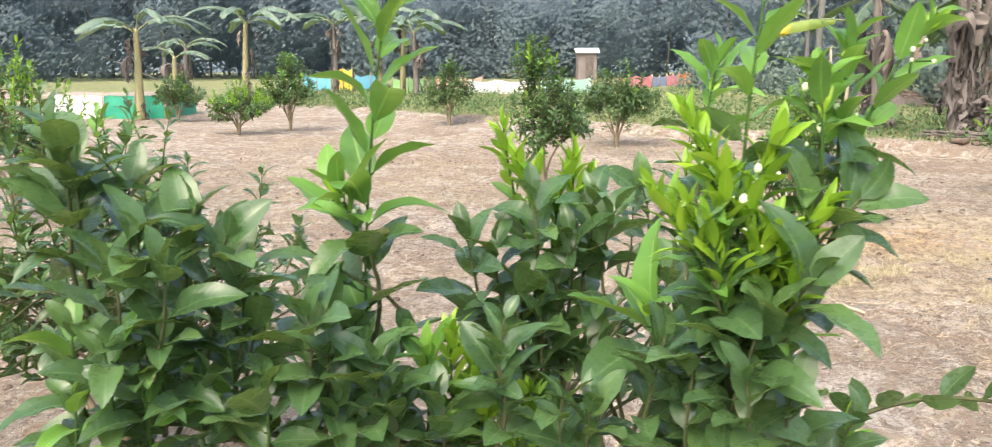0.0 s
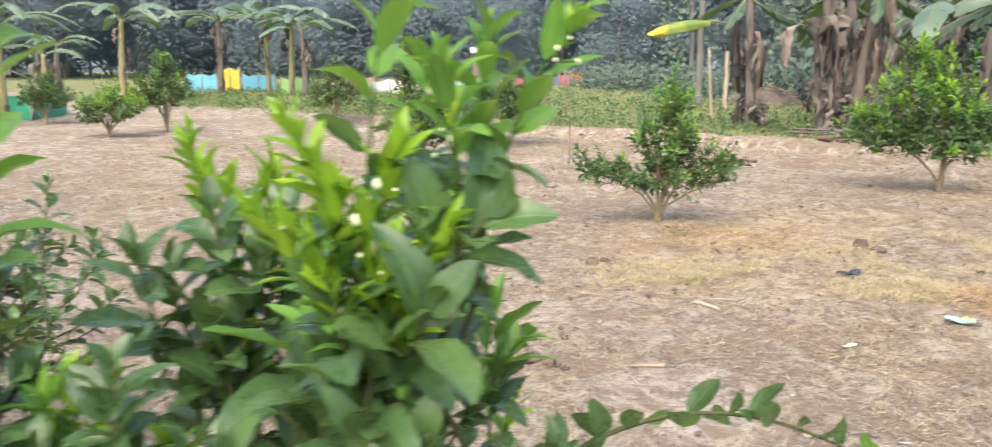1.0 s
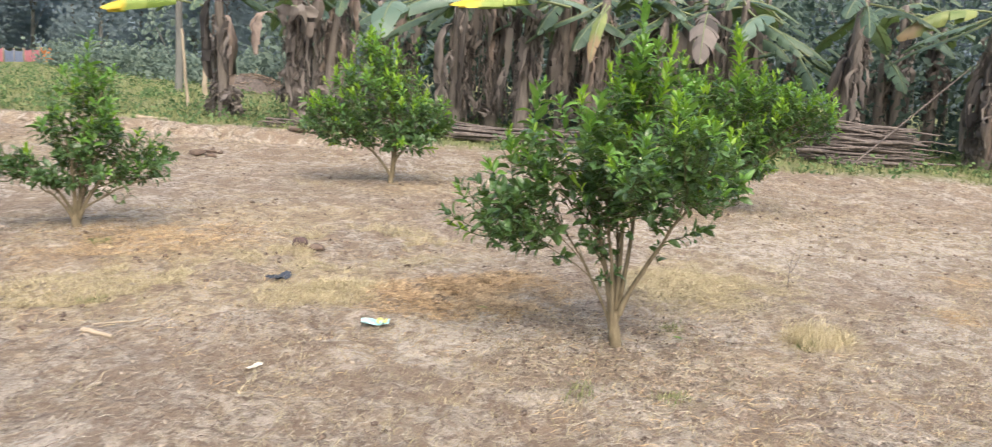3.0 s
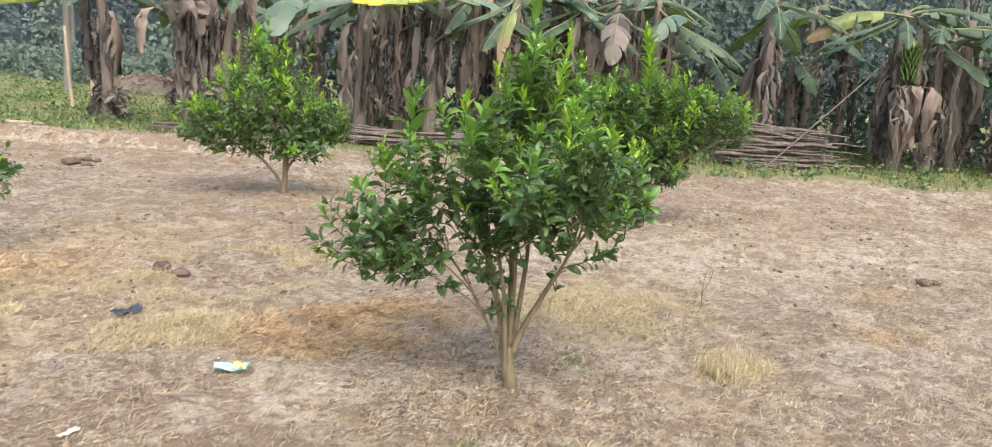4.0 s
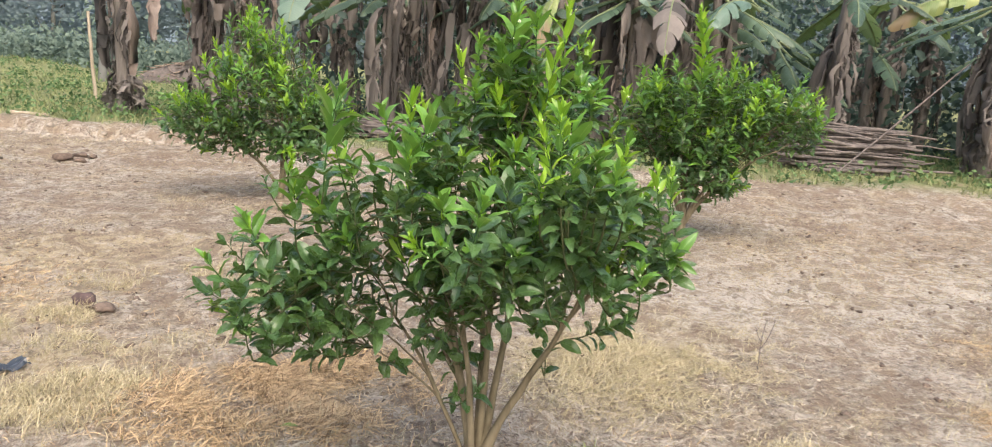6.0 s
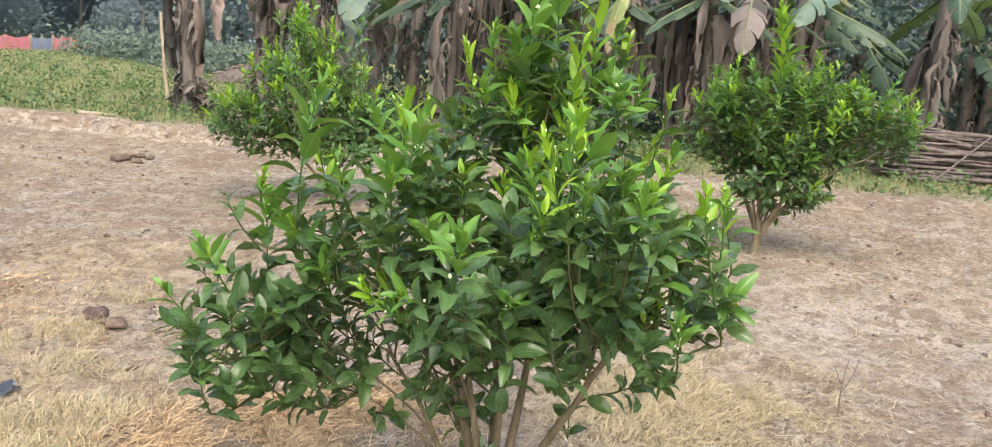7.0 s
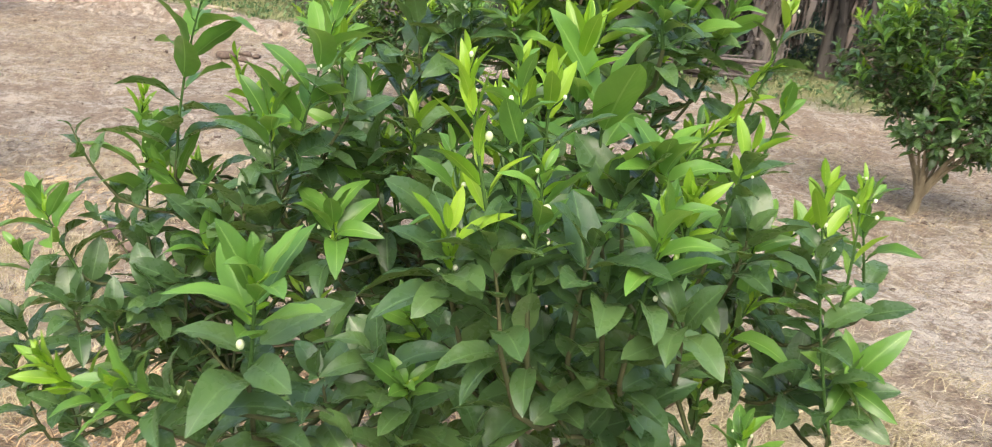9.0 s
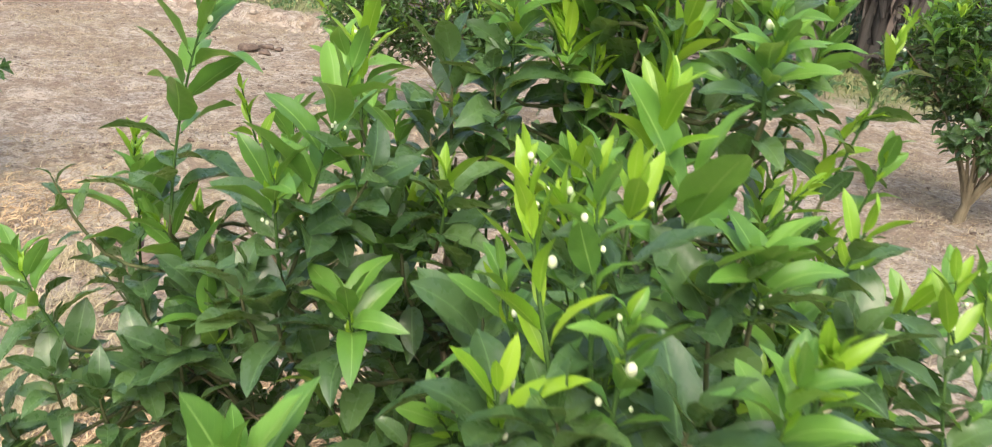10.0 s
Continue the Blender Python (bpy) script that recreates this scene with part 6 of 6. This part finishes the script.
for k, (x, y) in enumerate([(4.93, 3.6), (4.05, 2.85), (3.7, 3.1), (5.4, 3.0), (2.6, 6.9), (2.2, 5.4)]):
    blades("green_tuft", GREEN_GRASS, "small tuft of fresh green grass", "grass", 90, patch_of(x, y, 0.07), (0.02, 0.06), (0.002, 0.005), (0.5, 1.3), 300 + k, 0.0)


def fallen_leaves():
    rng = np.random.default_rng(61)
    h = Heap()
    n = 5200
    x, y = orchard_floor(rng, n)
    k = n // 3
    a, q = rng.uniform(0, 6.28, k), 0.75 * np.sqrt(rng.uniform(0, 1, k))
    x[:k], y[:k] = 4.32 + q * np.cos(a), 3.48 + q * np.sin(a)
    a = rng.uniform(0, 6.28, n)
    d = np.stack([np.cos(a), np.sin(a), rng.uniform(-0.15, 0.25, n)], 1)
    nrm = unit(np.stack([rng.normal(0, 0.3, n), rng.normal(0, 0.3, n), np.ones(n)], 1))
    d = unit(d - (d * nrm).sum(1, keepdims=True) * nrm)
    fr = np.stack([np.cross(d, nrm), d, nrm], 2) * rng.uniform(0.012, 0.034, (n, 1, 1))
    scatter(h, leaf_shape(4, 0.42, 0.5, -0.25, 0.03, 0.6, 1.0, 62), np.stack([x, y, ground_z(x, y) + 0.008], 1), fr)
    tagged(part("fallen_leaves", h, LITTER_LEAF), "small dry fallen leaves on the soil", "leaf litter", kind="stuff")


fallen_leaves()


def lump(seed, flat=0.6):
    """A rough clod of earth."""
    bm = bmesh.new()
    bmesh.ops.create_icosphere(bm, subdivisions=2, radius=1)
    for v in bm.verts:
        k = 1 + 0.55 * noise.noise(v.co * 1.6 + Vector((seed * 7.1, 0, 0))) + 0.35 * noise.noise(v.co * 4.5 + Vector((0, seed * 3.3, 0)))
        v.co *= k
        v.co.z *= flat
    me = bpy.data.meshes.new("clod")
    bm.to_mesh(me)
    bm.free()
    return me


def clods():
    rng = np.random.default_rng(71)
    h = Heap()
    for k in range(5):
        bm = bmesh.new()
        bmesh.ops.create_cube(bm, size=1.6)
        bmesh.ops.subdivide_edges(bm, edges=bm.edges[:], cuts=1, use_grid_fill=True)
        v = np.array([list(q.co) for q in bm.verts])
        v = unit(v) * (1 + 0.45 * rng.uniform(-1, 1, (len(v), 1)))
        f = np.array([[q.index for q in p.verts] for p in bm.faces])
        bm.free()
        x, y = orchard_floor(rng, 1500)
        size = 0.003 + 0.012 * rng.uniform(0, 1, 1500) ** 4
        fr = np.array([np.array(Euler(tuple(rng.uniform(0, 6.28, 3))).to_matrix()) for _ in range(1500)]) * size[:, None, None]
        fr[:, 2] *= 0.7
        scatter(h, (v, f, np.zeros((len(v), 2))), np.stack([x, y, ground_z(x, y) + size * 0.25], 1), fr)
    tagged(part("soil_crumbs", h, CLOD), "small crumbs and clods of dry earth", "soil", kind="stuff")
    h = Heap()
    n = 3000
    x, y = orchard_floor(rng, n * 3)
    near = value_noise(x * 1.6, y * 1.6, 95) * 0.6 + value_noise(x * 5, y * 5, 96) * 0.4 > 0.55
    x, y = x[near][:n], y[near][:n]
    n = len(x)
    size = 0.005 + 0.018 * rng.uniform(0, 1, n) ** 3
    fr = np.array([np.array(Euler(tuple(rng.uniform(0, 6.28, 3))).to_matrix()) for _ in range(n)]) * size[:, None, None]
    fr[:, 2] *= 0.6
    scatter(h, (v, f, np.zeros((len(v), 2))), np.stack([x, y, ground_z(x, y) + size * 0.15], 1), fr)
    tagged(part("dark_crumbs", h, DARK_CLOD), "dark crumbs of dung and rotted leaves", "soil", kind="stuff")


clods()
CLOD_MESHES = []
for k in range(5):
    me = lump(k, 0.62)
    me.materials.append(BUND)
    me.polygons.foreach_set("use_smooth", np.ones(len(me.polygons), bool))
    CLOD_MESHES.append(me)
bund = thing("earth_bund", (0, 0, 0), "low bund of pale dry earth clods edging the grass", "earth bund", kind="structure")
rng = np.random.default_rng(81)
for k in range(240):
    along = -13.5 + 11.0 * k / 239 + rng.uniform(-0.06, 0.06)
    s = 13.44 + rng.normal(0, 0.08)
    x, y = 0.68 * s + 0.73 * along, 0.73 * s - 0.68 * along
    r = 0.022 + 0.034 * rng.uniform(0, 1) ** 1.5
    part("clod", CLOD_MESHES[k % 5], None, bund, m=pose(x, y, ground_at(x, y) - r * 0.15, 0, 0, rng.uniform(0, 360)) @ Matrix.Diagonal((r * 1.2, r * 0.95, r * rng.uniform(0.9, 1.4), 1)))


def weeds():
    rng = np.random.default_rng(91)
    h = Heap()
    x, y = past_bund(rng, 2600)
    c = np.repeat(np.stack([x, y, ground_z(x, y) + 0.05], 1), 14, axis=0)
    scatter(h, leaf_shape(4, 0.5, 0.3, 0.3, 0.02, 0.2, 1.0, 92), *leaf_cards(rng, c, 0.075, 0.07))
    tagged(part("weeds", h, WEED), "low broad-leaved weeds in the grass", "weeds", kind="stuff")


weeds()


def straw_heap(x, y, r, h, seed):
    """A long low heap of rotting brown straw."""
    rng = np.random.default_rng(seed)
    heap = thing("straw_heap", (x, y, ground_at(x, y)), "low grey-brown heap of old straw in the grass", "straw heap")
    q, a = np.meshgrid(np.linspace(0, 1, 14), np.linspace(0, 2 * np.pi, 29))
    rough = value_noise(np.cos(a) * q * 4 + 9, np.sin(a) * q * 4, seed)
    v = np.stack([r * q * np.cos(a) * (1 + 0.2 * rough), 0.6 * r * q * np.sin(a), h * np.clip(1 - q ** 3, 0, 1) * (0.8 + 0.35 * rough) - 0.03], -1).reshape(-1, 3)
    k = (np.arange(28)[:, None] * 14 + np.arange(13)[None]).ravel()
    part("mound", quads_mesh("mound", v, np.stack([k, k + 1, k + 15, k + 14], 1)), STICK, heap)
    straw = Heap()
    for _ in range(260):
        p = v[int(rng.integers(len(v)))]
        d = unit(rng.normal(0, 1, 3) * [1, 1, 0.08]) * rng.uniform(0.1, 0.3)
        straw.add(*tube(np.array([p - d, p + [0, 0, 0.03], p + d]), np.array([0.008, 0.01, 0.006]), 4))
    part("loose_straw", straw, LITTER_LEAF, heap)["kind"] = "stuff"


straw_heap(10.7, 23.6, 1.15, 0.5, 3)


def loose_clod(x, y, r, material, label, category, seed, name="clod", flat=0.6):
    me = lump(seed, flat)
    me.materials.append(material)
    me.polygons.foreach_set("use_smooth", np.ones(len(me.polygons), bool))
    ob = tagged(new(name, me), label, category)
    ob.matrix_basis = pose(x, y, ground_at(x, y) + r * 0.3, 0, 0, seed * 50) @ Matrix.Diagonal((r, r, r, 1))


loose_clod(3.81, 6.17, 0.062, HUSK, "dark brown dried husk on the soil", "husk", 3, "husk", 0.85)
loose_clod(3.87, 6.03, 0.05, DARK_CLOD, "dark crumbled clod beside the husk", "clod", 4)
for k, (x, y, r) in enumerate([(0.75, 7.4, 0.11), (0.9, 7.45, 0.07), (0.89, 4.02, 0.08), (1.0, 3.98, 0.05), (1.69, 6.1, 0.08), (1.78, 6.15, 0.05), (5.0, 11.7, 0.14), (5.2, 11.75, 0.1), (8.72, 3.21, 0.08), (6.8, 12.5, 0.16)]):
    loose_clod(x, y, r * 0.75, DARK_CLOD, "dark dry clod of dung and earth", "clod", 10 + k, flat=0.42)
    loose_clod(x + r * 1.1, y - r * 0.8, r * 0.45, DARK_CLOD, "small dark broken clod of earth", "clod", 30 + k, flat=0.5)


def crumpled(name, x, y, w, d, z, material, label, category, seed, turn=0.0):
    """A crumpled scrap of foil or plastic."""
    rng = np.random.default_rng(seed)
    n = 7
    gx, gy = np.meshgrid(np.linspace(-w / 2, w / 2, n), np.linspace(-d / 2, d / 2, n))
    gz = z * (0.3 + rng.uniform(0, 1, gx.shape)) + z * np.abs(gx) / w
    k = (np.arange(n - 1)[:, None] * n + np.arange(n - 1)[None]).ravel()
    me = quads_mesh(name, np.stack([gx + rng.normal(0, w * 0.02, gx.shape), gy, gz], -1).reshape(-1, 3), np.stack([k, k + 1, k + n + 1, k + n], 1), smooth=False)
    me.materials.append(material)
    ob = tagged(new(name, me), label, category)
    ob.matrix_basis = pose(x, y, ground_at(x, y) + 0.006, 0, 0, turn)
    return ob


packet = crumpled("packet", 3.37, 4.34, 0.15, 0.085, 0.018, PACKET_BLUE, "crumpled pale blue and yellow foil packet", "litter", 5, -35)
band = crumpled("packet_band", 0, 0, 0.06, 0.086, 0.016, PACKET_YELLOW, "yellow end", "litter", 6)
band.parent, band.matrix_basis = packet, pose(0.035, 0, 0.006)
del band["category"]
crumpled("plastic_scrap", 3.31, 5.41, 0.17, 0.10, 0.025, BLACK_PLASTIC, "scrap of dark blue-black plastic sheet", "litter", 7, 20)
crumpled("paper_scrap", 2.59, 4.11, 0.09, 0.03, 0.012, PACKET_WHITE, "pale dry leaf scrap on the soil", "litter", 8, 20)


def ground_stick(x, y, length, az, r, label):
    ob = pole("fallen_stick", (x, y, ground_at(x, y) + r), (x + length * math.cos(radians(az)), y + length * math.sin(radians(az)), ground_at(x + length * math.cos(radians(az)), y + length * math.sin(radians(az))) + r), r, label, "stick")
    return ob


ground_stick(2.03, 4.88, 0.17, -50, 0.014, "short pale grey stick on the soil")
ground_stick(2.1, 4.95, 0.25, 10, 0.006, "thin dry twig on the soil")
ground_stick(1.42, 3.96, 0.12, -15, 0.009, "pale dry stalk piece on the soil")
ground_stick(1.36, 3.92, 0.10, 30, 0.008, "pale dry stalk piece on the soil")
ground_stick(5.0, 14.4, 0.5, -35, 0.03, "pale split stick lying in the grass")


def fallen_green_leaf(x, y, length, az):
    """A fresh leaf lying on the soil."""
    ob = tagged(part("fallen_leaf", leaf_mesh(1, 2), None), "fresh green leaf lying on the soil", "leaf", "fallen green leaves")
    ob.matrix_basis = pose(x, y, ground_at(x, y) + 0.012, 0, 0, az) @ Matrix.Diagonal((length, length, length, 1))


fallen_green_leaf(4.1, 4.29, 0.075, 70)
fallen_green_leaf(4.82, 3.42, 0.06, 20)


def forked_twig(x, y, height):
    """A bare dry twig standing in the soil, forked twice."""
    z = ground_at(x, y)
    h = Heap()
    h.add(*tube(curve_points([0, 0, -0.03], [0.01, 0, 0.3 * height], [-0.02, 0, 0.6 * height], [0.03, 0.0, height], 9), np.linspace(0.004, 0.0018, 9), 5))
    h.add(*tube(curve_points([0.0, 0, 0.42 * height], [0.06, 0, 0.55 * height], [0.10, 0, 0.8 * height], [0.12, 0.01, 0.95 * height], 7), np.linspace(0.003, 0.0015, 7), 5))
    h.add(*tube(curve_points([-0.005, 0, 0.6 * height], [-0.04, 0, 0.7 * height], [-0.05, 0, 0.85 * height], [-0.07, 0.0, 0.92 * height], 7), np.linspace(0.0025, 0.0014, 7), 5))
    ob = tagged(part("dry_twig", h, STICK), "thin forked dry twig standing in the soil", "twig")
    ob.location = (x, y, z)


forked_twig(6.35, 3.75, 0.26)
